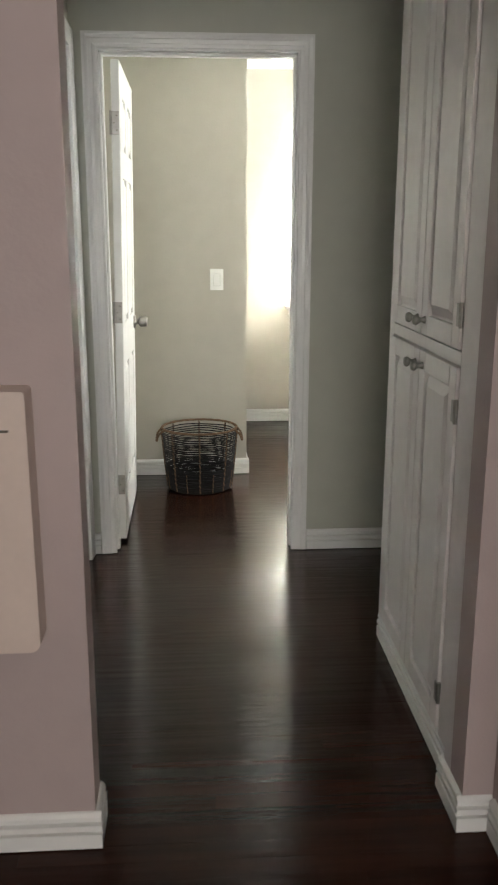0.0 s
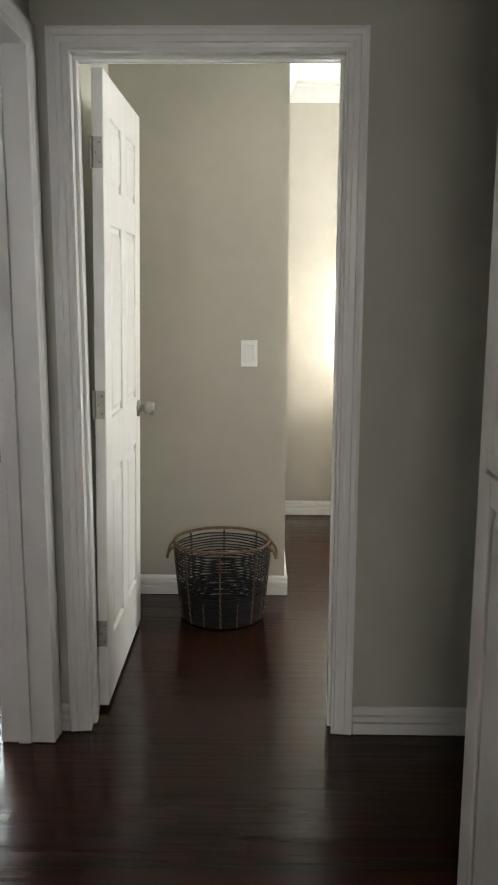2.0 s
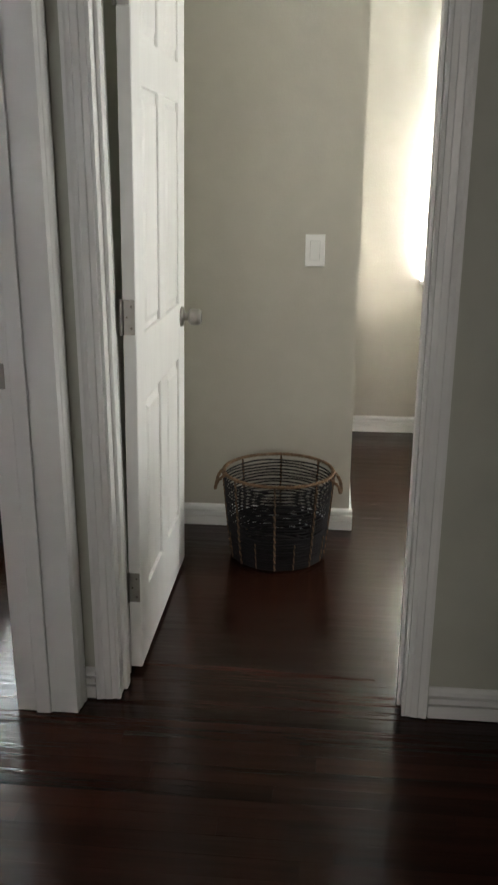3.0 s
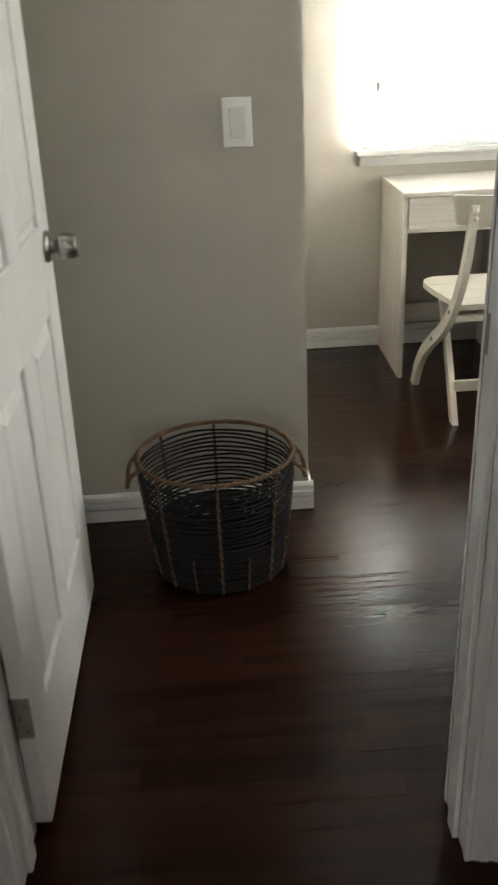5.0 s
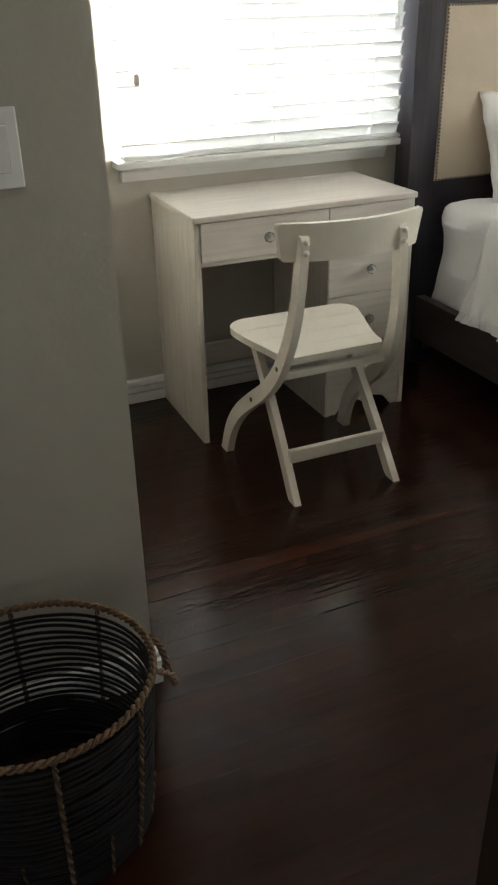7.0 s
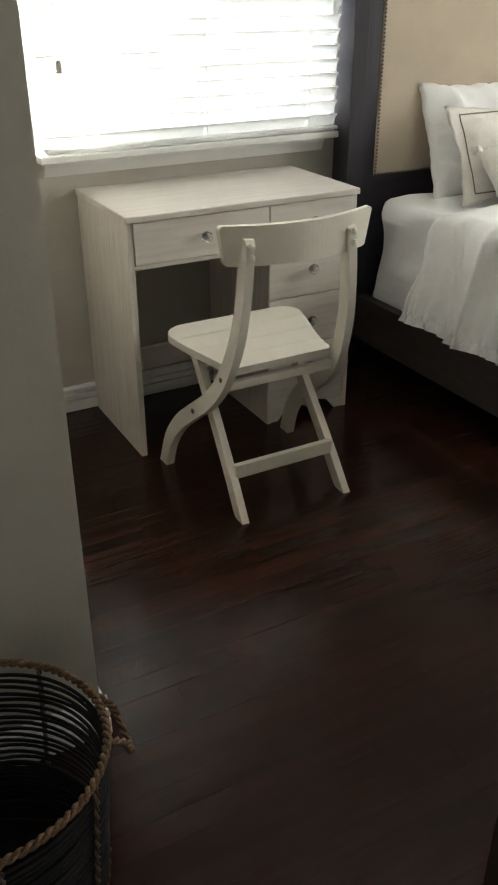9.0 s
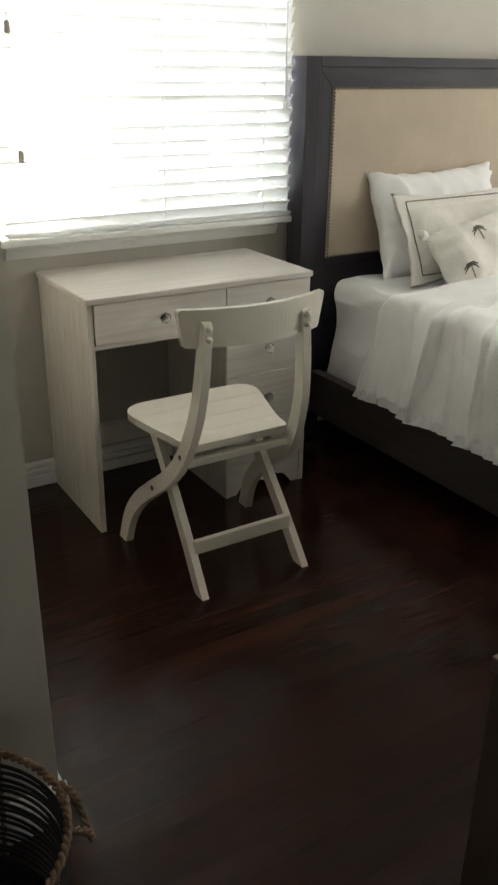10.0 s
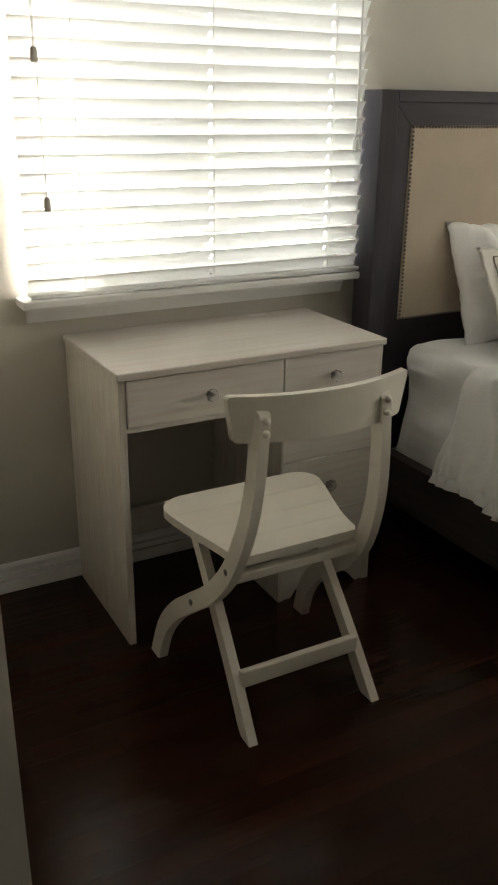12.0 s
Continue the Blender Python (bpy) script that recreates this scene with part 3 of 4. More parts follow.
blind("window_blind", SX0 - 0.02, SX1 + 0.02, 6.662, 2.13, 0.8635, 0.0434, 35, "white slatted blind, lowered and half open", detail=False)

# outside: an unseen wall, added to keep the sun off the right of the window
tagged(part("neighbour_wall", boxed(3.66, 9.0, 8.45, 8.65, -0.5, 5.2, bevel=0.02), M_OUT), "unseen pale stucco wall added to keep sun off the window", "wall", "", "structure")
# Second unseen wall, added to stop blue sky tinting the bedroom.
tagged(part("patio_wall", boxed(8.3, 8.5, 2.0, 8.44, -0.5, 2.6, bevel=0.02), M_OUT), "unseen pale stucco wall added to block blue sky light", "wall", "", "structure")
tagged(part("ground", boxed(-60, 60, -60, 80, -0.62, -0.5), M_GROUND), "dry lawn outside the house", "ground", "", "structure")


# ---- hall: linen cabinet, bar, dispenser ----
def raised_panel_door(name, owner, xf, y0, y1, z0, z1, knob_y, knob_z, hinge_y, hinge_zs):
    """Cabinet door facing -x, its face at xf."""
    st = 0.055
    d = part(name, soften(boxed(xf + 0.009, xf + 0.018, y0, y1, z0, z1), 0.002), M_CAB, owner)
    for a in ((y0, y0 + st, z0, z1), (y1 - st, y1, z0, z1), (y0 + st, y1 - st, z0, z0 + st), (y0 + st, y1 - st, z1 - st, z1)):
        part("door_rail", boxed(xf - 0.004, xf + 0.010, a[0] + 0.0005, a[1] - 0.0005, a[2] + 0.0005, a[3] - 0.0005, bevel=0.003, seg=2), M_CAB, d)
    g = st + 0.006
    bm = bmesh.new()
    lo = [bm.verts.new((xf + 0.0085, y, z)) for y, z in ((y0 + g, z0 + g), (y1 - g, z0 + g), (y1 - g, z1 - g), (y0 + g, z1 - g))]
    k = g + 0.026
    hi = [bm.verts.new((xf - 0.004, y, z)) for y, z in ((y0 + k, z0 + k), (y1 - k, z0 + k), (y1 - k, z1 - k), (y0 + k, z1 - k))]
    for i in range(4):
        bm.faces.new((lo[i], lo[(i + 1) % 4], hi[(i + 1) % 4], hi[i]))
    bm.faces.new(hi)
    bm.faces.new(lo)
    part("raised_panel", bm, M_CAB, d)
    bm = bmesh.new()
    lathe(bm, [(0.011, 0.0), (0.009, -0.004), (0.006, -0.010), (0.008, -0.016), (0.0135, -0.022), (0.0145, -0.027), (0.0115, -0.033), (0.004, -0.035)], (xf - 0.004, knob_y, knob_z), "x", 18)
    part("knob", bm, M_STEEL, d, "round nickel knob", smooth=True)
    for hz in hinge_zs:
        s = 1 if hinge_y > (y0 + y1) / 2 else -1
        bm = boxed(xf - 0.0065, xf - 0.002, min(hinge_y, hinge_y - s * 0.018), max(hinge_y, hinge_y - s * 0.018), hz - 0.027, hz + 0.027, bevel=0.001)
        box(bm, xf + 0.012, xf + 0.0165, min(hinge_y, hinge_y + s * 0.022), max(hinge_y, hinge_y + s * 0.022), hz - 0.03, hz + 0.03, bevel=0.001)
        lathe(bm, [(0.0055, -0.03), (0.0055, 0.03)], (xf - 0.001, hinge_y + s * 0.003, hz), "z", 10)
        part("hinge", bm, M_STEEL, d, "nickel surface hinge")
    return d


cab = thing("linen_cabinet", 1.08, 2.8, 0, "tall off-white built-in linen cabinet with raised-panel doors", "cabinet")
CY0, CYM, CY1 = 2.455, 2.79, 3.125
part("carcass", soften(boxed(0.850, 1.355, 2.38, 3.185, 0.0, CEIL), 0.003), M_CAB, cab)
part("toe_board", boxed(0.8165, 0.849, 2.381, 3.184, 0.0, 0.0903), M_CAB, cab)
bm = extrude_profile(bmesh.new(), BASE_PROFILE, (0.8165, 2.381, 0.002), (0.8165, 3.1995, 0.002), (-1, 0, 0))
extrude_profile(bm, BASE_PROFILE, (0.8170, 3.185, 0.002), (1.35, 3.185, 0.002), (0, 1, 0))
part("plinth", bm, M_TRIM, cab)
XF = 0.800
for a in ((2.376, CY0 - 0.008, 0.0905, CEIL - 0.001), (CY1 + 0.004, 3.184, 0.0905, CEIL - 0.001), (CY0 - 0.008, CY1 + 0.004, 1.070, 1.104), (CY0 - 0.008, CY1 + 0.004, 2.334, CEIL - 0.001)):
    part("face_frame", soften(boxed(0.803, 0.8175, *a), 0.002), M_CAB, cab)
raised_panel_door("upper_door", cab, XF, CY0, CYM - 0.002, 1.108, 2.33, CYM - 0.038, 1.150, CY0, (1.19, 2.25))
raised_panel_door("upper_door", cab, XF, CYM + 0.002, CY1, 1.108, 2.33, CYM + 0.038, 1.150, CY1, ())
raised_panel_door("lower_door", cab, XF, CY0, CYM - 0.002, 0.105, 1.066, CYM - 0.038, 1.026, CY0, (0.96, 0.21))
raised_panel_door("lower_door", cab, XF, CYM + 0.002, CY1, 0.105, 1.066, CYM + 0.038, 1.026, CY1, ())

bar = thing("bar_counter", 1.1, 1.7, 0, "taupe half-height bar with a dark stone top", "counter")
part("half_wall", soften(boxed(0.862, 1.30, 1.15, 2.194, 0, 1.15), 0.004), M_KWALL, bar)
part("countertop", soften(boxed(0.806, 1.40, 1.08, 2.193, 1.15, 1.19), 0.006, 3), M_COUNTER, bar, "dark polished stone top")
bm = extrude_profile(bmesh.new(), BASE_PROFILE, (0.862, 1.15, 0.003), (0.862, 2.18, 0.003), (-1, 0, 0))
part("kickboard", bm, M_TRIM, bar)

disp = thing("wall_bin", -0.32, 2.16, 0.53, "white rounded plastic bin hung on the taupe wall", "bin")
outline = []
for cx, cz, a0 in ((-0.172, 0.555, -90), (-0.160, 1.073, 0), (-0.47, 1.073, 90), (-0.458, 0.555, 180)):
    for i in range(5):
        a = radians(a0 + i * 22.5)
        r = 0.022 if cz < 0.8 else 0.008
        outline.append((cx + r * math.cos(a), cz + r * math.sin(a)))
bm = prism(bmesh.new(), outline, 2.118, 2.194, "y")
part("body", soften(bm, 0.006, 3, 50), M_BIN, disp, smooth=False)
part("slot", boxed(-0.40, -0.186, 2.1165, 2.12, 1.001, 1.006), M_BRONZE, disp, "thin dark slot")


# ---- bedroom: switch, basket, desk, chair, bed, dresser ----
sw = thing("light_switch", 0.308, 5.29, 1.12, "white rocker light switch on the closet wall", "switch")
part("plate", soften(boxed(0.272, 0.345, 5.283, 5.2895, 1.063, 1.180), 0.0025, 2), M_PLATE, sw)
part("surround", boxed(0.2895, 0.3275, 5.2825, 5.2835, 1.086, 1.157, bevel=0.0004), M_GAP, sw)
bm = bmesh.new()
prism(bm, [(5.2826, 1.0875), (5.2790, 1.0875), (5.2740, 1.1555), (5.2826, 1.1555)], 0.2912, 0.3258, "x")
part("rocker", bm, M_PLATE, sw)


def basket(name, cx, cy, label):
    b = thing(name, cx, cy, 0, label, "basket")
    H, R0, R1 = 0.342, 0.168, 0.202
    turn = 0.0

    def rad(z):
        return R0 + (R1 - R0) * (z / H) ** 0.8

    bm = bmesh.new()
    lathe(bm, [(R0 - 0.004, 0.004), (R0, 0.006), (R0 - 0.004, 0.012)], (cx, cy, 0), "z", 40)
    part("base", bm, M_RING, b, "black woven base")
    zs = [0.016 + 0.0105 * i for i in range(12)] + [0.146 + 0.0125 * i for i in range(15)]
    for z in zs:
        r = rad(z)
        bm = bmesh.new()
        ph, ph2 = random.uniform(0, 6.3), random.uniform(0, 6.3)
        sweep(bm, [(cx + (r + 0.0012 * math.sin(3 * a + ph)) * math.cos(a), cy + (r + 0.0012 * math.sin(3 * a + ph)) * math.sin(a), z + 0.0018 * math.sin(5 * a + ph2))
                   for a in (k * math.tau / 56 for k in range(56))], 0.0033 if z > 0.14 else 0.0050, 6, True)
        part("ring", bm, M_RING, b)

    def rope(pts, r, nm, owner, dark=False):
        """Two strands twisted round a line, the second one darker where asked."""
        pts = [Vector(p) for p in pts]
        length = sum((q - p).length for p, q in zip(pts, pts[1:]))
        n = max(12, int(length / 0.0045))
        made = None
        for s in (0, 1):
            line = []
            for i in range(n + 1):
                f = i / n * (len(pts) - 1)
                k = min(int(f), len(pts) - 2)
                p = pts[k].lerp(pts[k + 1], f - k)
                d = (pts[k + 1] - pts[k]).normalized()
                side = d.cross(Vector((0.3, 0.2, 1.0)) if abs(d.z) < 0.9 else Vector((1, 0, 0))).normalized()
                up = side.cross(d)
                a = i * 0.95 + s * math.pi
                line.append(p + (side * math.cos(a) + up * math.sin(a)) * r * 0.55)
            strand = sweep(bmesh.new(), line, r * 0.62, 5)
            if made is None:
                made = part(nm, strand, M_ROPE, owner, smooth=True)
            else:
                part("strand", strand, M_DARKROPE if dark else M_ROPE, made, smooth=True)
        return made

    n_up = 8
    for k in range(n_up):
        a = turn - math.pi / 2 + k * math.tau / n_up
        rope([(cx + (rad(z) + 0.006) * math.cos(a), cy + (rad(z) + 0.006) * math.sin(a), z) for z in (0.01, 0.09, 0.17, 0.25, H)], 0.0044, "upright_rope", b, True)
        a2 = a + math.pi / n_up
        rope([(cx + (rad(z) + 0.006) * math.cos(a2), cy + (rad(z) + 0.006) * math.sin(a2), z) for z in (0.01, 0.06, 0.115)], 0.0030, "short_rope", b, True)
    bm_pts = [(cx + R1 * math.cos(a), cy + R1 * math.sin(a), H + 0.003) for a in (k * math.tau / 72 for k in range(73))]
    rope(bm_pts, 0.0066, "rim", b)
    for a0 in (radians(-3), radians(183)):
        w = 0.30
        top = [(cx + R1 * math.cos(a0 + s * w), cy + R1 * math.sin(a0 + s * w), H) for s in (-1, 1)]
        out = Vector((math.cos(a0), math.sin(a0), 0)) * 0.034
        low = [Vector((cx + R1 * math.cos(a0 + s * w * 0.55), cy + R1 * math.sin(a0 + s * w * 0.55), H - 0.062)) + out for s in (-1, 1)]
        rope(spline([top[0], Vector(top[0]).lerp(low[0], 0.5) + out * 0.3, low[0], low[1], Vector(top[1]).lerp(low[1], 0.5) + out * 0.3, top[1]], 5), 0.0062, "handle", b)
    b.scale = (1.0, 0.93, 1.0)
    return b


basket("laundry_basket", 0.200, 5.022, "black woven cord basket with brown rope rim and handles")


def crystal_knob(owner, x, y, z):
    bm = bmesh.new()
    lathe(bm, [(0.006, 0.0), (0.006, -0.010)], (x, y, z), "y", 10)
    k = part("knob_stem", bm, M_STEEL, owner)
    bm = bmesh.new()
    lathe(bm, [(0.008, -0.010), (0.0165, -0.016), (0.0165, -0.024), (0.010, -0.031)], (x, y, z), "y", 8)
    part("crystal", bm, M_CRYSTAL, k, "faceted clear glass knob")


desk = thing("desk", 1.35, 6.48, 0, "whitewashed pine pedestal desk under the window", "desk")
DX0, DX1, DY0, DY1, DH = 0.967, 1.733, 6.283, 6.695, 0.748
part("top", soften(boxed(DX0 - 0.006, DX1 + 0.004, DY0 - 0.012, DY1, DH - 0.019, DH), 0.004, 3), M_DESK, desk)
side_cut = [(DY0, 0.0), (DY1, 0.0), (DY1, DH - 0.019), (DY0, DH - 0.019)]
part("side_panel", soften(prism(bmesh.new(), side_cut, DX0, DX0 + 0.018, "x"), 0.002), M_DESKV, desk)
part("side_panel", soften(prism(bmesh.new(), side_cut, DX1 - 0.018, DX1, "x"), 0.002), M_DESKV, desk)
part("pedestal_side", soften(prism(bmesh.new(), side_cut, 1.418, 1.434, "x"), 0.002), M_DESKV, desk)
part("back_panel", boxed(1.434, DX1 - 0.018, DY1 - 0.014, DY1 - 0.004, 0.06, DH - 0.02), M_DESK, desk)
part("back_stretcher", soften(boxed(DX0 + 0.018, 1.418, DY1 - 0.022, DY1 - 0.006, 0.11, 0.19), 0.002), M_DESK, desk)
part("front_rail", soften(boxed(DX0 + 0.018, 1.418, DY0 + 0.004, DY0 + 0.022, 0.592, 0.606), 0.002), M_DESK, desk)
part("drawer_box", boxed(DX0 + 0.02, 1.416, DY0 + 0.02, DY1 - 0.05, 0.607, 0.72), M_DESK, desk)
foot = [(1.434, 0.0), (1.462, 0.0), (1.478, 0.022), (1.50, 0.040), (1.535, 0.048), (1.575, 0.030), (1.615, 0.048), (1.65, 0.040), (1.672, 0.022), (1.688, 0.0), (1.717, 0.0), (1.717, 0.118), (1.434, 0.118)]
part("shaped_base", soften(prism(bmesh.new(), foot, DY0 + 0.004, DY0 + 0.020, "y"), 0.002), M_DESK, desk)
part("pedestal_body", boxed(1.436, DX1 - 0.02, DY0 + 0.022, DY1 - 0.016, 0.06, 0.72), M_DESK, desk)


def drawer(x0, x1, z0, z1, label=""):
    d = part("drawer", soften(boxed(x0, x1, DY0 - 0.004, DY0 + 0.014, z0, z1), 0.003, 3), M_DESK, desk, label)
    crystal_knob(d, (x0 + x1) / 2, DY0 - 0.004, (z0 + z1) / 2)


drawer(0.9865, 1.4165, 0.6075, 0.7275)
for z0, z1 in ((0.6075, 0.7275), (0.4325, 0.6055), (0.2665, 0.4305), (0.1200, 0.2645)):
    drawer(1.4195, 1.7165, z0, z1)


# A sliver of sunlight on the desk top, modelled as a white sheet.
sliver = thing("sun_sliver", 1.552, 6.667, DH + 0.0005, "thin white sheet standing in for a sliver of sunlight on the desk", "paper")
part("sheet", boxed(1.522, 1.581, 6.658, 6.677, DH + 0.0004, DH + 0.0012, bevel=0.0003), M_PLATE, sliver)


chair = thing("folding_chair", 1.238, 6.0, 0, "cream painted wooden chair with curved back and crossed legs", "chair")
CX = 1.240


def strip(line, wide, thick, rounded=0.0):
    """A flat bent bar: line of (x, y, z), wide in the y-z plane, thick along x; its first end may be rounded."""
    pts = [Vector(p) for p in line]
    if rounded:
        d = (pts[1] - pts[0]).normalized()
        pts = [pts[0] + d * rounded * k for k in (0.0, 0.06, 0.2, 0.45, 0.75)] + [p for p in pts[1:] if (p - pts[0]).length > rounded]
    bm = bmesh.new()
    rings = []
    for i, p in enumerate(pts):
        d = (pts[min(i + 1, len(pts) - 1)] - pts[max(i - 1, 0)]).normalized()
        nrm = Vector((0, -d.z, d.y)).normalized()
        w = wide(i / (len(pts) - 1)) if callable(wide) else wide
        run = (p - pts[0]).length
        if run < rounded:
            w *= max(0.22, math.sqrt(1 - (1 - run / rounded) ** 2))
        rings.append([bm.verts.new(p + nrm * (w / 2) * a + Vector((thick / 2 * c, 0, 0))) for a, c in ((-1, -1), (-1, 1), (1, 1), (1, -1))])
    for a, b in zip(rings, rings[1:]):
        for k in range(4):
            bm.faces.new((a[k], a[(k + 1) % 4], b[(k + 1) % 4], b[k]))
    bm.faces.new(rings[0])
    bm.faces.new(rings[-1])
    es = [e for e in bm.edges if len(e.link_faces) == 2 and e.calc_face_angle(0) > radians(50)]
    bmesh.ops.bevel(bm, geom=es, offset=0.004, segments=2, affect="EDGES", profile=0.5)
    return bm


def flat_foot(bm):
    for v in bm.verts:
        if v.co.z < 0.0:
            v.co.z = 0.0
    return bm


for s in (-1, 1):
    prof = [(0.1435, 5.826, 0.780), (0.146, 5.826, 0.742), (0.153, 5.828, 0.640), (0.163, 5.845, 0.520), (0.176, 5.890, 0.400), (0.188, 5.955, 0.315), (0.197, 6.035, 0.250), (0.204, 6.120, 0.180), (0.211, 6.185, 0.095), (0.217, 6.222, -0.012)]
    line = spline([(CX + s * x, y, z) for x, y, z in prof], 4)
    b = part("back_upright", flat_foot(strip(line, lambda f: 0.034 + 0.012 * math.sin(min(1.0, f * 1.25) * math.pi / 2), 0.024, 0.016)), M_CHAIR, chair)
    for py, pz in ((6.030, 0.254), (5.893, 0.398)):
        bm = bmesh.new()
        xx = CX + s * (0.198 if pz < 0.3 else 0.176)
        lathe(bm, [(0.0075, s * 0.008), (0.0075, s * 0.0135), (0.005, s * 0.0145)], (xx, py, pz), "x", 10)
        part("bolt", bm, M_BRONZE, b, "dark bolt head")
    leg = spline([(CX + s * 0.148, 6.150, 0.415), (CX + s * 0.152, 6.075, 0.330), (CX + s * 0.157, 5.985, 0.220), (CX + s * 0.162, 5.895, 0.105), (CX + s * 0.167, 5.812, -0.012)], 5)
    part("leg", flat_foot(strip(leg, lambda f: 0.034 + 0.006 * f, 0.022)), M_CHAIR, chair)
part("stretcher", soften(boxed(CX - 0.158, CX + 0.158, 5.870, 5.888, 0.100, 0.142), 0.003, 2), M_CHAIR, chair)
part("seat_bar", soften(boxed(CX - 0.170, CX + 0.170, 5.905, 5.927, 0.352, 0.376), 0.004, 2), M_CHAIR, chair)
part("seat_bar", soften(boxed(CX - 0.150, CX + 0.150, 6.125, 6.150, 0.388, 0.414), 0.004, 2), M_CHAIR, chair)
# seat: four boards that follow one rounded outline
def seat_half(y):
    f = (y - 5.895) / (6.205 - 5.895)
    w = 0.160 + 0.060 * (f * f * (3 - 2 * f))
    if f > 0.80:
        g = (f - 0.80) / 0.20
        w -= 0.075 * (1 - math.sqrt(max(0.0, 1 - g ** 2.4)))
    if f < 0.06:
        w -= 0.010 * (1 - f / 0.06)
    return w


NB = 4
for i in range(NB):
    bm = bmesh.new()
    rows = []
    m = 22
    ya, yb = 5.8955 + 0.31 * i / NB, 5.8945 + 0.31 * (i + 1) / NB
    for j in range(m + 1):
        f = j / m
        if i == NB - 1:
            f = math.sin(f * math.pi / 2)
        y = ya + (yb - ya) * f
        h = seat_half(y)
        z = 0.421 + 0.022 * (y - 5.895) / 0.31 - 0.006 * math.sin(math.pi * (y - 5.895) / 0.31)
        rows.append([bm.verts.new(p) for p in ((CX - h, y, z), (CX + h, y, z), (CX + h, y, z - 0.021), (CX - h, y, z - 0.021))])
    for a, c in zip(rows, rows[1:]):
        for k in range(4):
            bm.faces.new((a[k], a[(k + 1) % 4], c[(k + 1) % 4], c[k]))
    bm.faces.new(rows[0])
    bm.faces.new(rows[-1])
    part("seat_board", soften(bm, 0.0028, 3, 50), M_CHAIR, chair)
# bowed top rail
bm = bmesh.new()
rows = []
for j in range(49):
    s = math.sin((-1 + 2 * j / 48) * math.pi / 2)
    x = CX + 0.010 + s * 0.217
    y = 5.806 + 0.052 * s * s
    k = max(0.0, (abs(s) * 0.217 - 0.207) / 0.010)
    e = 0.010 * (1 - math.sqrt(max(0.0, 1 - k * k)))
    zb, zt = 0.712 + e, 0.810 - e
    rows.append([bm.verts.new(p) for p in ((CX + 0.010 + s * 0.204, y - 0.008, zb), (CX + 0.010 + s * 0.204, y + 0.010, zb), (x, y + 0.008, zt), (x, y - 0.010, zt))])
for a, c in zip(rows, rows[1:]):
    for k in range(4):
        bm.faces.new((a[k], a[(k + 1) % 4], c[(k + 1) % 4], c[k]))
bm.faces.new(rows[0])
bm.faces.new(rows[-1])
top_rail = part("top_rail", soften(bm, 0.005, 3, 60), M_CHAIR, chair)
for s in (-1, 1):
    for z in (0.738, 0.766):
        bm = bmesh.new()
        lathe(bm, [(0.008, 0.0), (0.008, -0.004), (0.006, -0.009), (0.002, -0.011)], (CX + s * 0.145, 5.806, z), "y", 12)
        part("screw_cap", bm, M_CHAIR, top_rail, smooth=True)


# bed
bed = thing("bed", 2.80, 5.6, 0, "queen bed with charcoal wood frame and linen headboard", "bed")
BX0, BX1 = 1.887, 3.711
YF = 6.575
def plank_part(name, dims, material, owner, bev=0.0018):
    return part(name, soften(boxed(*dims), bev, 2), material, owner)


hb = part("headboard", boxed(BX0 + 0.02, BX1 - 0.02, YF + 0.03, YF + 0.075, 0.25, 1.36), M_GREYWOOD, bed)
plank_part("outer_stile", (BX0, BX0 + 0.058, YF - 0.012, YF + 0.080, 0.0, 1.378), M_GREYWOOD, hb)
plank_part("outer_stile", (BX1 - 0.058, BX1, YF - 0.012, YF + 0.080, 0.0, 1.378), M_GREYWOOD, hb)
bm = prism(bmesh.new(), [(BX0 + 0.058, 0.02), (2.005, 0.02), (2.005, 1.281), (BX0 + 0.058, 1.345)], YF, YF + 0.06, "y")
part("stile", soften(bm, 0.0018), M_GREYWOOD, hb)
bm = prism(bmesh.new(), [(BX1 - 0.058, 0.02), (3.593, 0.02), (3.593, 1.281), (BX1 - 0.058, 1.345)], YF, YF + 0.06, "y")
part("stile", soften(bm, 0.0018), M_GREYWOOD, hb)
bm = prism(bmesh.new(), [(BX0 + 0.0585, 1.346), (2.0055, 1.2825), (3.5925, 1.2825), (BX1 - 0.0585, 1.346)], YF, YF + 0.06, "y")
part("top_rail", soften(bm, 0.0018), M_GREYWOODX, hb)
plank_part("cap_rail", (BX0 + 0.058, BX1 - 0.058, YF - 0.012, YF + 0.080, 1.346, 1.378), M_GREYWOODX, hb)
plank_part("low_rail", (2.006, 3.592, YF + 0.004, YF + 0.06, 0.30, 0.705), M_GREYWOODX, hb)
# upholstered panel, slightly proud with a soft edge
part("upholstered_panel", boxed(2.0055, 3.5925, YF - 0.006, YF + 0.028, 0.7055, 1.282, bevel=0.009, seg=4), M_LINEN, hb, "beige linen panel")
bm = bmesh.new()
def nail(x, z):
    lathe(bm, [(0.0044, 0.0), (0.0039, -0.0026), (0.0021, -0.0036), (0.0007, -0.004)], (x, YF - 0.004, z), "y", 7)


nz = int(0.572 / 0.0118)
for j in range(nz + 1):
    nail(2.0125, 0.711 + j * 0.0118)
    nail(3.5855, 0.711 + j * 0.0118)
for j in range(1, int(1.573 / 0.0118)):
    nail(2.0125 + j * 0.0118, 0.711)
    nail(2.0125 + j * 0.0118, 0.711 + nz * 0.0118)
part("nailhead_trim", bm, M_BRONZE, hb, "row of dark nailheads", smooth=True)
plank_part("side_rail", (1.965, 2.005, 4.45, 6.576, 0.110, 0.278), M_RAIL, bed)
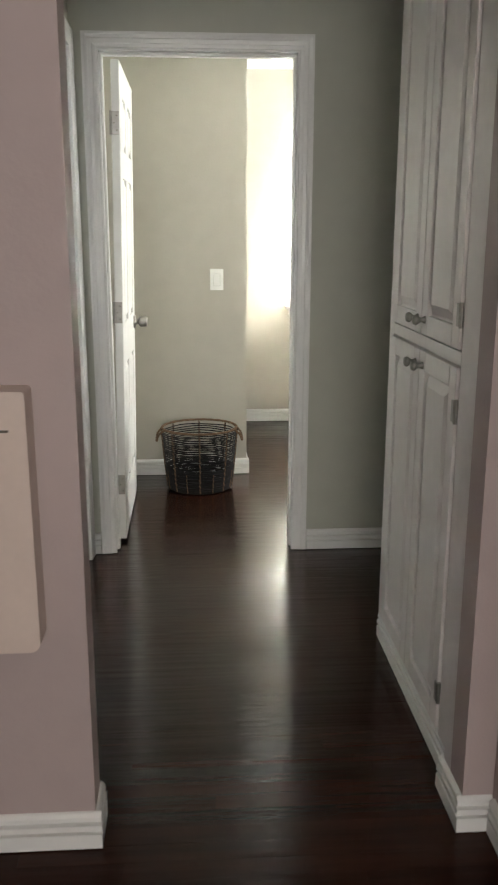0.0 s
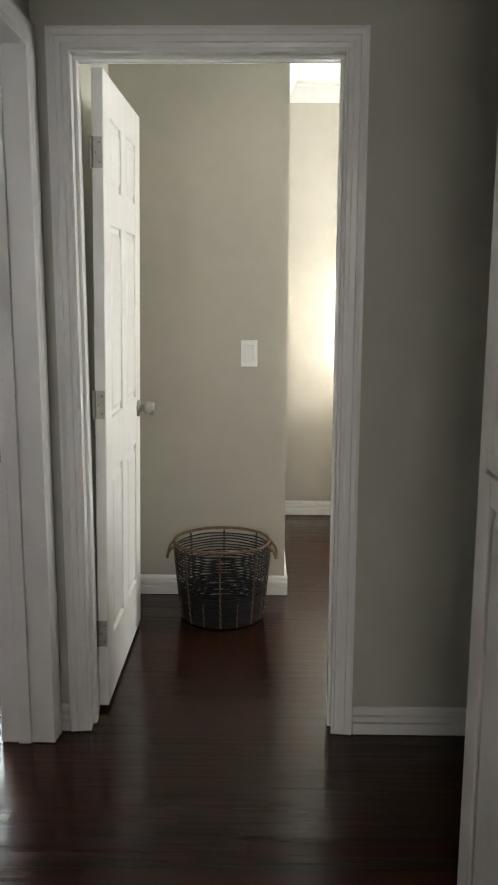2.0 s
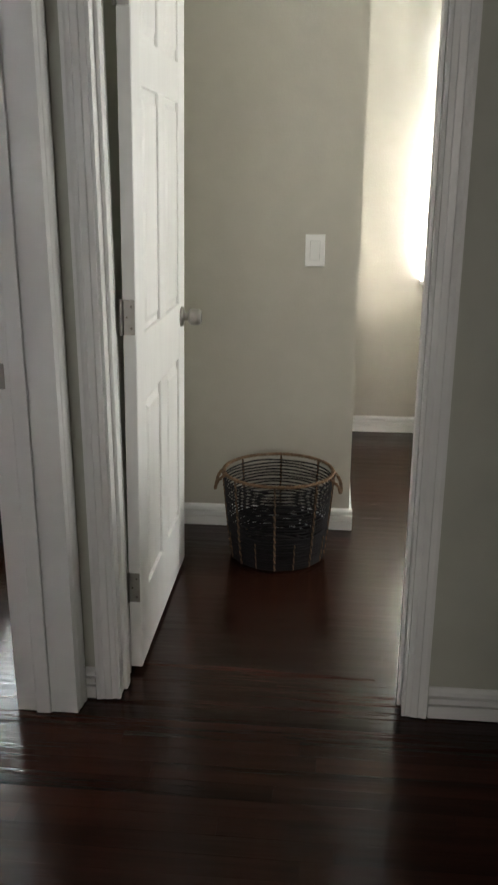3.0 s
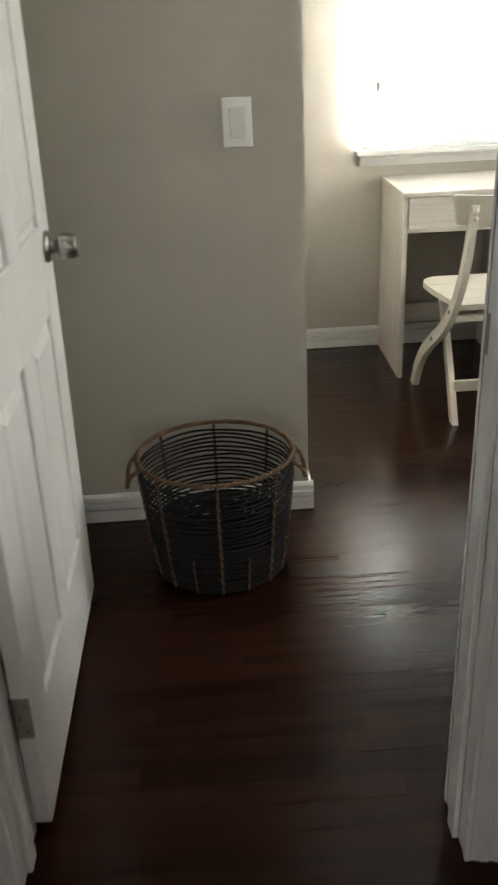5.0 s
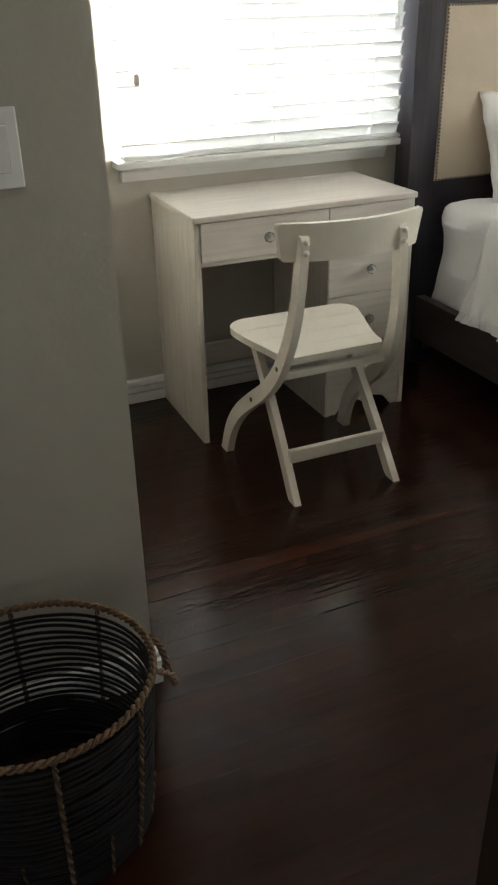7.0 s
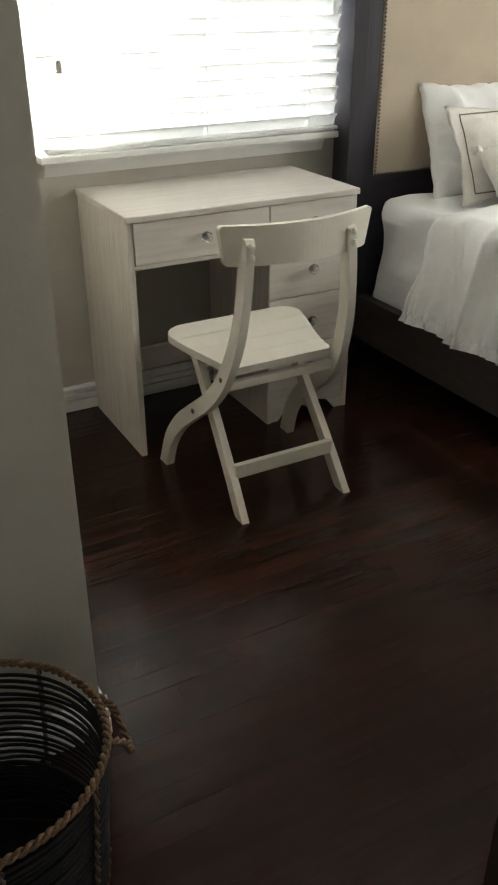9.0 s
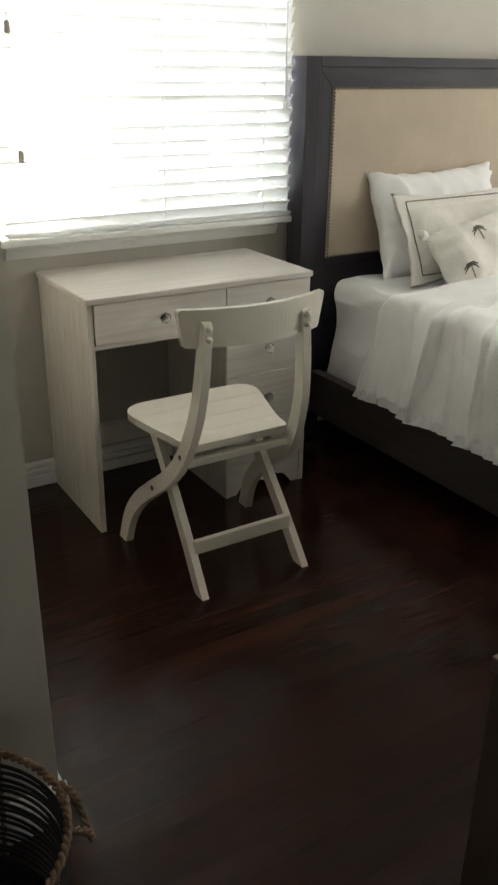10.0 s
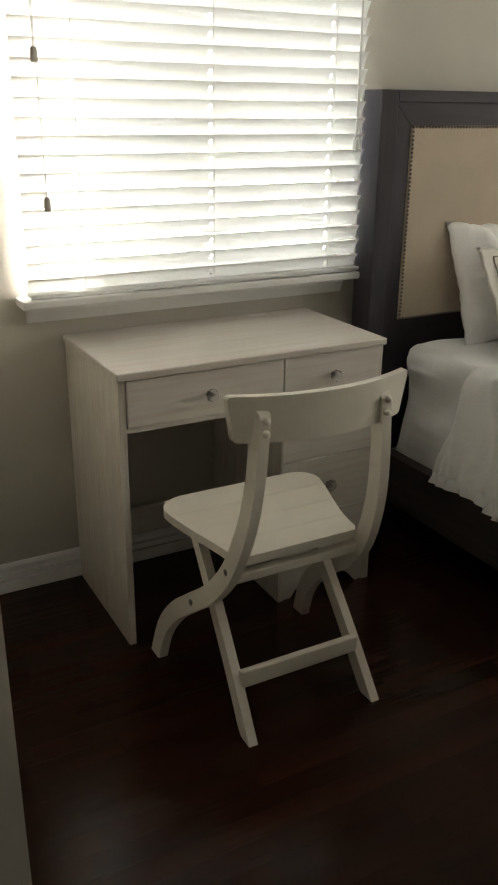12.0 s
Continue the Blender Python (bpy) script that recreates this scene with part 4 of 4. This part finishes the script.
plank_part("side_rail", (3.593, 3.633, 4.45, 6.576, 0.110, 0.278), M_RAIL, bed)
plank_part("foot_rail", (1.965, 3.633, 4.41, 4.45, 0.110, 0.30), M_RAIL, bed)
for x in (1.97, 3.56):
    plank_part("leg", (x, x + 0.06, 4.455, 4.515, 0.0, 0.112), M_RAIL, bed)
part("slat_deck", boxed(2.005, 3.593, 4.45, 6.57, 0.20, 0.235), M_RAIL, bed)

# mattress with a fitted sheet
bm = boxed(2.035, 3.565, 4.47, 6.555, 0.2355, 0.628, bevel=0.05, seg=5)
bmesh.ops.subdivide_edges(bm, edges=[e for e in bm.edges if e.calc_length() > 0.25], cuts=40, use_grid_fill=True)
for v in bm.verts:
    n = noise.noise(Vector((v.co.x * 3, v.co.y * 3.5, v.co.z * 3))) * 0.010 + noise.noise(Vector((v.co.x * 9, v.co.y * 9 + v.co.z * 7, v.co.z * 2))) * 0.006
    n += 0.022 * (1 - abs(noise.noise(Vector((v.co.y * 5 + v.co.z * 6, v.co.z * 3 - v.co.y, v.co.x * 3))))) ** 5
    if v.co.z > 0.25:
        v.co += Vector((-n if v.co.x < 2.2 else 0, 0, n * 0.6))
    if v.co.x < 2.2:
        v.co.x -= 0.022 * max(0, 0.45 - v.co.z) / 0.2
mat_ob = tagged(part("mattress", bm, M_SHEET, None, "", True), "white sheeted mattress on the bed frame", "mattress")

# duvet: hangs over the side, head edge slanting, ruffled hem
bm = bmesh.new()
NU, NV = 90, 240
CREASES = [(6.10, 0.10, 0.008), (5.93, -0.05, 0.014), (5.86, 0.12, 0.007), (5.72, 0.02, 0.015), (5.60, 0.16, 0.010), (5.47, -0.08, 0.014), (5.33, 0.10, 0.010), (5.18, 0.05, 0.013), (5.02, -0.1, 0.010), (4.86, 0.06, 0.013), (4.68, 0.0, 0.010)]
path = []
for i in range(NU + 1):
    u = i / NU
    if u < 0.27:
        f = u / 0.27
        path.append((1.998 + 0.018 * f, 0.285 + 0.335 * f, 1.0))
    elif u < 0.36:
        a = (u - 0.27) / 0.09 * math.pi / 2
        path.append((2.016 + 0.045 * (1 - math.cos(a)), 0.620 + 0.043 * math.sin(a), math.cos(a)))
    else:
        f = (u - 0.36) / 0.64
        path.append((2.061 + f * 1.50, 0.663 + 0.03 * math.sin(f * math.pi), 0.0))
grid = []
for i, (x, z, s) in enumerate(path):
    row = []
    for j in range(NV + 1):
        v = j / NV
        head = 6.295 - 0.105 * min(1.0, i / NU / 0.36) + 0.02 * noise.noise(Vector((i * 0.12, 3, 1)))
        y = head + (4.44 - head) * v
        drape = noise.noise(Vector((2.1 + z * 1.2, y * 6.5, 0.3))) * 0.040 + noise.noise(Vector((z * 3, y * 15, 5))) * 0.013
        top = noise.noise(Vector((x * 4, y * 4.0 + x * 2, 9))) * 0.030 + noise.noise(Vector((x * 11, y * 9, 2))) * 0.012
        drape += 0.020 * (1 - abs(noise.noise(Vector((7.0, y * 5.0 + 0.5 * z, 0.6 * z))))) ** 6 + 0.010 * (1 - abs(noise.noise(Vector((2.0, y * 11.0 - 0.8 * z, 1.1 * z))))) ** 7
        top += 0.016 * (1 - abs(noise.noise(Vector((x * 2.0 + 4, y * 3.4 - x * 1.6, 3))))) ** 6 + 0.008 * (1 - abs(noise.noise(Vector((x * 5.0, y * 6.0 + x, 8))))) ** 6
        fold = 0.028 * math.exp(-((y - (5.62 + 0.55 * (x - 2.0))) / 0.05) ** 2) if x > 2.02 else 0.02 * math.exp(-((y - (5.62 + 0.3 * (z - 0.6))) / 0.05) ** 2)
        for y0, lean, deep in CREASES:
            gap = y - y0 - lean * ((z - 0.6) * 2 if x < 2.02 else (x - 2.02) * 3)
            if abs(gap) < 0.08:
                fade = 1.0 if x < 2.1 else max(0.0, 1 - (x - 2.1) / 0.5)
                fold += fade * deep * (1.3 * math.exp(-((gap - 0.020) / 0.016) ** 2) - math.exp(-(gap / 0.010) ** 2))
        calm = min(1.0, 0.12 + 4.0 * v) if x > 2.02 else 1.0
        top, fold = top * calm, fold * calm
        lowness = max(0.0, (0.45 - z) / 0.17)
        ruffle = 0.008 * math.sin(y * 150 + 3 * math.sin(y * 17)) * (1 if i < 3 else 0.35 if i < 6 else 0)
        px = x - s * (0.012 + drape + fold + 0.012 * lowness) + ruffle
        pz = z + (1 - s) * (top + fold) + (0.010 * noise.noise(Vector((0, y * 9, 7))) if i < 4 else 0)
        e = min(1.0, v * 28)
        if e < 1:
            pz -= (1 - e) * 0.014 * (1 - s)
            px += (1 - e) * 0.012 * s
        row.append(bm.verts.new((px, y, max(pz, 0.2795 if px < 2.01 else 0.0))))
    grid.append(row)
for i in range(NU):
    for j in range(NV):
        bm.faces.new((grid[i][j], grid[i + 1][j], grid[i + 1][j + 1], grid[i][j + 1]))
bmesh.ops.recalc_face_normals(bm, faces=bm.faces)
bmesh.ops.solidify(bm, geom=bm.faces[:], thickness=0.012)
duvet = tagged(part("duvet", bm, M_DUVET, None, "", True), "white rumpled cotton duvet with ruffled hem on the bed", "duvet")
bm = bmesh.new()
prev = None
for j in range(401):
    y = 6.265 - 1.815 * j / 400
    w = math.sin(y * 150 + 3 * math.sin(y * 17)) + 0.5 * math.sin(y * 71 + 1)
    d = noise.noise(Vector((2.1 + 0.29 * 1.2, y * 6.5, 0.3))) * 0.040 + 0.020 * (1 - abs(noise.noise(Vector((7.0, y * 5.0 + 0.145, 0.174))))) ** 6
    a = bm.verts.new((1.964 - d * 0.9 + 0.003 * w, y, 0.312 + 0.003 * w))
    c = bm.verts.new((1.950 - d * 0.9 - 0.009 * w, y + 0.003 * w, 0.2845 + 0.0025 * w))
    if prev:
        bm.faces.new((prev[0], a, c, prev[1]))
    prev = (a, c)
bmesh.ops.solidify(bm, geom=bm.faces[:], thickness=0.003)
part("ruffled_hem", bm, M_DUVET, duvet, "narrow gathered cotton ruffle", True)


def pillow(name, w, h, thick, m, material, label, flange=0.0, seed=0, sharp=0.42):
    """Pillow standing in local x (width), z (height), y (thickness)."""
    bm = bmesh.new()
    n = 36
    rows = {}
    for side in (-1, 1):
        for i in range(n + 1):
            for j in range(n + 1):
                if (i in (0, n) or j in (0, n)) and side == 1:
                    rows[(side, i, j)] = rows[(-1, i, j)]
                    continue
                a, b = -1 + 2 * i / n, -1 + 2 * j / n
                x = a * w / 2 * (1 - 0.05 * (1 - abs(b)) * abs(a) ** 3 + 0.03 * abs(a * b) ** 9)
                z = b * h / 2 * (1 - 0.10 * (1 - abs(a)) * abs(b) ** 3 + 0.04 * abs(a * b) ** 9)
                fa, fb = min(1.0, (1 - abs(a)) / (1 - flange)) if flange == 0 else max(0.0, (1 - flange - abs(a)) / (1 - flange)), max(0.0, (1 - flange * w / h - abs(b)) / (1 - flange * w / h)) if flange else 1 - abs(b)
                t = thick / 2 * (min(1, fa * 2.2) * min(1, fb * 2.2)) ** sharp * (0.55 + 0.45 * math.cos(a * 1.3) * math.cos(b * 1.3))
                t += 0.003
                rdg = (1 - abs(noise.noise(Vector((x * 6 + z * 3 + seed * 1.7, z * 5 - x * 2, side + seed))))) ** 5
                q = rdg * 0.012 - 0.004 + noise.noise(Vector((x * 7 + seed * 3.1, z * 7, side * 2 + seed))) * 0.012 + noise.noise(Vector((x * 16 + seed, z * 14, side))) * 0.009
                edge = max(abs(a), abs(b))
                q += 0.005 * max(0.0, edge - 0.55) / 0.45 * math.sin((z * 95 if abs(a) > abs(b) else x * 95) + 4 * noise.noise(Vector((x * 9, z * 9, seed))))
                y = side * (t + q * min(1.0, t / 0.02))
                rows[(side, i, j)] = bm.verts.new((x + q * 0.4, y, z + h / 2 + q * 0.4))
    for side in (-1, 1):
        for i in range(n):
            for j in range(n):
                f = [rows[(side, i, j)], rows[(side, i + 1, j)], rows[(side, i + 1, j + 1)], rows[(side, i, j + 1)]]
                if len(set(f)) == 4:
                    bm.faces.new(f)
    ob = part(name, bm, material, None, "", True)
    ob.matrix_world = m
    bpy.context.view_layer.update()
    return tagged(ob, label, "pillow", "pillows on the bed")


pillow("pillow", 0.58, 0.385, 0.17, pose(2.465, 6.420, 0.640, -20, -2, -3), M_SHEET, "white cotton pillow leaning on the headboard", seed=1)
sham = pillow("pillow", 0.62, 0.325, 0.10, pose(2.490, 6.268, 0.648, -28, -1, -4), M_SHAM, "cream pillow with a dark stitched border", flange=0.16, seed=4)
small = pillow("pillow", 0.46, 0.235, 0.11, pose(2.478, 6.150, 0.674, -34, -14, -4), M_SHAM, "small cream pillow embroidered with palm trees", seed=7)


def on_pillow(owner, x, z):
    """Height of the front of a pillow at local (x, z)."""
    hit, loc, nor, _ = owner.ray_cast(Vector((x, -0.5, z)), Vector((0, 1, 0)))
    return loc.y if hit else 0.0


bpy.context.view_layer.update()
# stitched border: thin cord rectangle
corners = [(-0.258, 0.030), (0.258, 0.030), (0.258, 0.300), (-0.258, 0.300)]
for k in range(4):
    a, b = corners[k], corners[(k + 1) % 4]
    line = []
    for i in range(25):
        f = i / 24
        x, z = a[0] + (b[0] - a[0]) * f, a[1] + (b[1] - a[1]) * f
        line.append((x, on_pillow(sham, x, z) - 0.0012, z))
    bm = sweep(bmesh.new(), line, 0.0024, 5)
    ob = new("stitched_band", mesh_of(bm, "stitched_band", M_STRIPE))
    ob.parent = sham


def palm(x, z, s):
    bm = bmesh.new()
    for k in range(7):
        a = radians(-20 + k * 37)
        pts = []
        for i in range(5):
            r = s * 0.034 * i / 4
            px = x + r * math.cos(a)
            pz = z + s * 0.03 + r * math.sin(a) * 0.8 - 0.5 * s * 0.034 * (i / 4) ** 2
            pts.append((px, on_pillow(small, px, pz) - 0.001, pz))
        sweep(bm, pts, lambda f: s * 0.0062 * (1 - 0.75 * f) + 0.0004, 5)
    crown_ob = new("embroidered_palm", mesh_of(bm, "embroidered_palm", M_PALM))
    crown_ob.parent = small
    crown_ob["label"] = "grey-green stitched palm"
    bm = bmesh.new()
    pts = [(x + 0.003 * s * i * (1 if i < 2 else 1.2), on_pillow(small, x + 0.003 * s * i, z + s * (0.028 - 0.018 * i)) - 0.001, z + s * (0.028 - 0.018 * i)) for i in range(4)]
    sweep(bm, pts, s * 0.0028, 5)
    trunk = new("embroidered_trunk", mesh_of(bm, "embroidered_trunk", M_PALMT))
    trunk.parent = crown_ob
    trunk["label"] = "brown stitched trunk"


for x, z in ((-0.140, 0.050), (-0.050, 0.160), (0.035, 0.055), (0.085, 0.155), (0.16, 0.07)):
    palm(x, z, 0.8)


def pompom(x, z, r, seed):
    """Fluffy tuft sewn to a corner of the small pillow."""
    bm = bmesh.new()
    bmesh.ops.create_icosphere(bm, subdivisions=3, radius=r)
    for v in bm.verts:
        v.co *= 1 + 0.18 * noise.noise(v.co * 170 + Vector((seed, 0, 0))) + 0.35 * noise.noise(v.co * 75 + Vector((0, seed, 0)))
        v.co += Vector((x, -0.022, z))
    tuft = new("pompom", mesh_of(bm, "pompom", M_SHAM, True))
    tuft.parent = small
    tuft["label"] = "fluffy white corner tuft"


for k, (x, z) in enumerate(((-0.238, 0.014), (0.238, 0.014), (0.238, 0.236), (-0.238, 0.236))):
    pompom(x, z, 0.017, k * 3.0)


# dresser beside the doorway
dr = thing("dresser", 1.3, 4.38, 0, "walnut laminate dresser beside the bedroom doorway", "dresser")
RX0, RX1, RY0, RY1, RH = 0.782, 1.95, 4.185, 4.578, 0.748
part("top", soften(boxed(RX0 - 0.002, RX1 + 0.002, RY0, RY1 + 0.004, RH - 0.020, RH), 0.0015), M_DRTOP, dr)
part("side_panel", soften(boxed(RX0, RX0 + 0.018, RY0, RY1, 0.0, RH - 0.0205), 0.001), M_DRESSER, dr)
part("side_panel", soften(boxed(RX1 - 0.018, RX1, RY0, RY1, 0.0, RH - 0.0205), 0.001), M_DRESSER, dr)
part("back_panel", boxed(RX0 + 0.018, RX1 - 0.018, RY0 + 0.003, RY0 + 0.009, 0.05, RH - 0.021), M_DRESSER, dr)
part("plinth", boxed(RX0 + 0.018, RX1 - 0.018, RY1 - 0.05, RY1 - 0.035, 0.0, 0.06), M_DRESSER, dr)
for a, b in ((RX0 + 0.020, 1.364), (1.368, RX1 - 0.020)):
    for z in (0.062, 0.287, 0.512):
        d = part("drawer", soften(boxed(a, b, RY1 - 0.020, RY1 - 0.002, z, z + 0.213), 0.0015), M_DRESSER, dr)
        part("drawer_pull", soften(boxed((a + b) / 2 - 0.06, (a + b) / 2 + 0.06, RY1 - 0.002, RY1 + 0.018, z + 0.10, z + 0.112), 0.003), M_STEEL, d)
bm = bmesh.new()
lathe(bm, [(0.0045, 0.0), (0.0045, -0.0012)], (RX0, RY1 - 0.018, RH - 0.055), "x", 10)
part("cover_cap", bm, M_BRONZE, dr)

# side room: bed corner seen through its doorway
sbed = thing("bed", -1.75, 5.4, 0, "dark low bed with white bedding in the side room", "bed")
part("base", soften(boxed(-2.45, -1.02, 4.5, 6.1, 0.12, 0.36), 0.01), M_RAIL, sbed)
for x in (-2.42, -1.10):
    for y in (4.53, 6.02):
        part("leg", boxed(x, x + 0.05, y, y + 0.05, 0.0, 0.121), M_RAIL, sbed)
bm = boxed(-2.46, -0.985, 4.48, 6.12, 0.361, 0.66, bevel=0.07, seg=5)
bmesh.ops.subdivide_edges(bm, edges=[e for e in bm.edges if e.calc_length() > 0.2], cuts=14, use_grid_fill=True)
for v in bm.verts:
    n = noise.noise(v.co * 5) * 0.03
    v.co += Vector((n * 0.7, 0, n if v.co.z > 0.45 else 0))
tagged(part("duvet", bm, M_DUVET, None, "", True), "white puffy duvet on the side room bed", "duvet")


# ---- floor boards: strips across the hall ----
structure("floor", boxed(-3.32, 4.12, -2.6, 6.86, -0.10, -0.012), M_SUB, "dark glossy strip oak floor", "floor")
floor_ob = bpy.data.objects["floor"]
PW = 0.0572
LENGTHS = (0.46, 0.69, 0.92, 1.15, 1.38)
rng = random.Random(11)


def board_mesh(length):
    """Strip with eased edges, a little cupped across its width."""
    bm = bmesh.new()
    e, w = 0.00025, PW - 0.00006
    prof = [(-w / 2, -0.012), (-w / 2, -e), (-w / 2 + e, -0.0001), (-w * 0.2, 0.0), (w * 0.2, 0.0), (w / 2 - e, -0.0001), (w / 2, -e), (w / 2, -0.012)]
    ends = [[bm.verts.new((x, p, q)) for p, q in prof] for x in (-length / 2 + 0.00012, length / 2 - 0.00012)]
    k = len(prof)
    for i in range(k - 1):
        bm.faces.new((ends[0][i], ends[0][i + 1], ends[1][i + 1], ends[1][i]))
    bm.faces.new(ends[0])
    bm.faces.new(ends[1])
    return mesh_of(bm, "floor_board", M_PLANK)


BOARDS = {l: board_mesh(l) for l in LENGTHS}
verts, faces = [], []
y = -2.5 + PW / 2
count = 0
while y < 6.71:
    x = -3.2 - rng.uniform(0, 0.9)
    while x < 4.0:
        l = rng.choice(LENGTHS)
        xc = x + l / 2
        tilt, roll_ = rng.gauss(0, 0.0004), rng.gauss(0, 0.0014)
        dz = rng.gauss(0, 0.00005)
        if 2.25 < y < 6.35 and -0.05 < xc < 1.75 and count < 300:
            o = new("floor_board", BOARDS[l])
            o.parent = floor_ob
            o.matrix_world = Matrix.Translation((xc, y, dz)) @ Euler((roll_, tilt, 0)).to_matrix().to_4x4()
            count += 1
        elif x + l > -3.15:
            w = PW / 2 - 0.00006
            b0 = len(verts)
            for xx in (max(x + 0.00012, -3.2), min(x + l - 0.00012, 4.0)):
                for yy, zz in ((-w, -0.012), (-w, -0.0003), (-w + 0.0003, -0.0001), (0, 0.0), (w - 0.0003, -0.0001), (w, -0.0003), (w, -0.012)):
                    verts.append((xx, y + yy, zz + dz + yy * roll_ - (xx - xc) * tilt))
            for i in range(6):
                faces.append((b0 + i, b0 + i + 1, b0 + 8 + i, b0 + 7 + i))
        x += l
    y += PW
me = bpy.data.meshes.new("floor_boards")
me.from_pydata(verts, [], faces)
me.materials.append(M_PLANKS)
rest = new("floor_boards", me)
rest.parent = floor_ob
rest["kind"] = "stuff"

# short worn gouges across one board beside the closet corner
for k in range(6):
    x, y = 0.536 + 0.0135 * k + 0.002 * (k % 2), 5.416 + 0.004 * (k % 3)
    line = spline([(x, y - 0.012, 0.0004), (x + 0.004, y, 0.0004), (x + 0.016, y + 0.016 - 0.002 * (k % 2), 0.0004)], 4)
    gouge = sweep(bmesh.new(), line, lambda f: 0.0003 + 0.0011 * math.sin(math.pi * (0.1 + 0.8 * f)), 6, flat=0.15)
    part("gouge", gouge, M_SUB, floor_ob, "short dark worn mark")
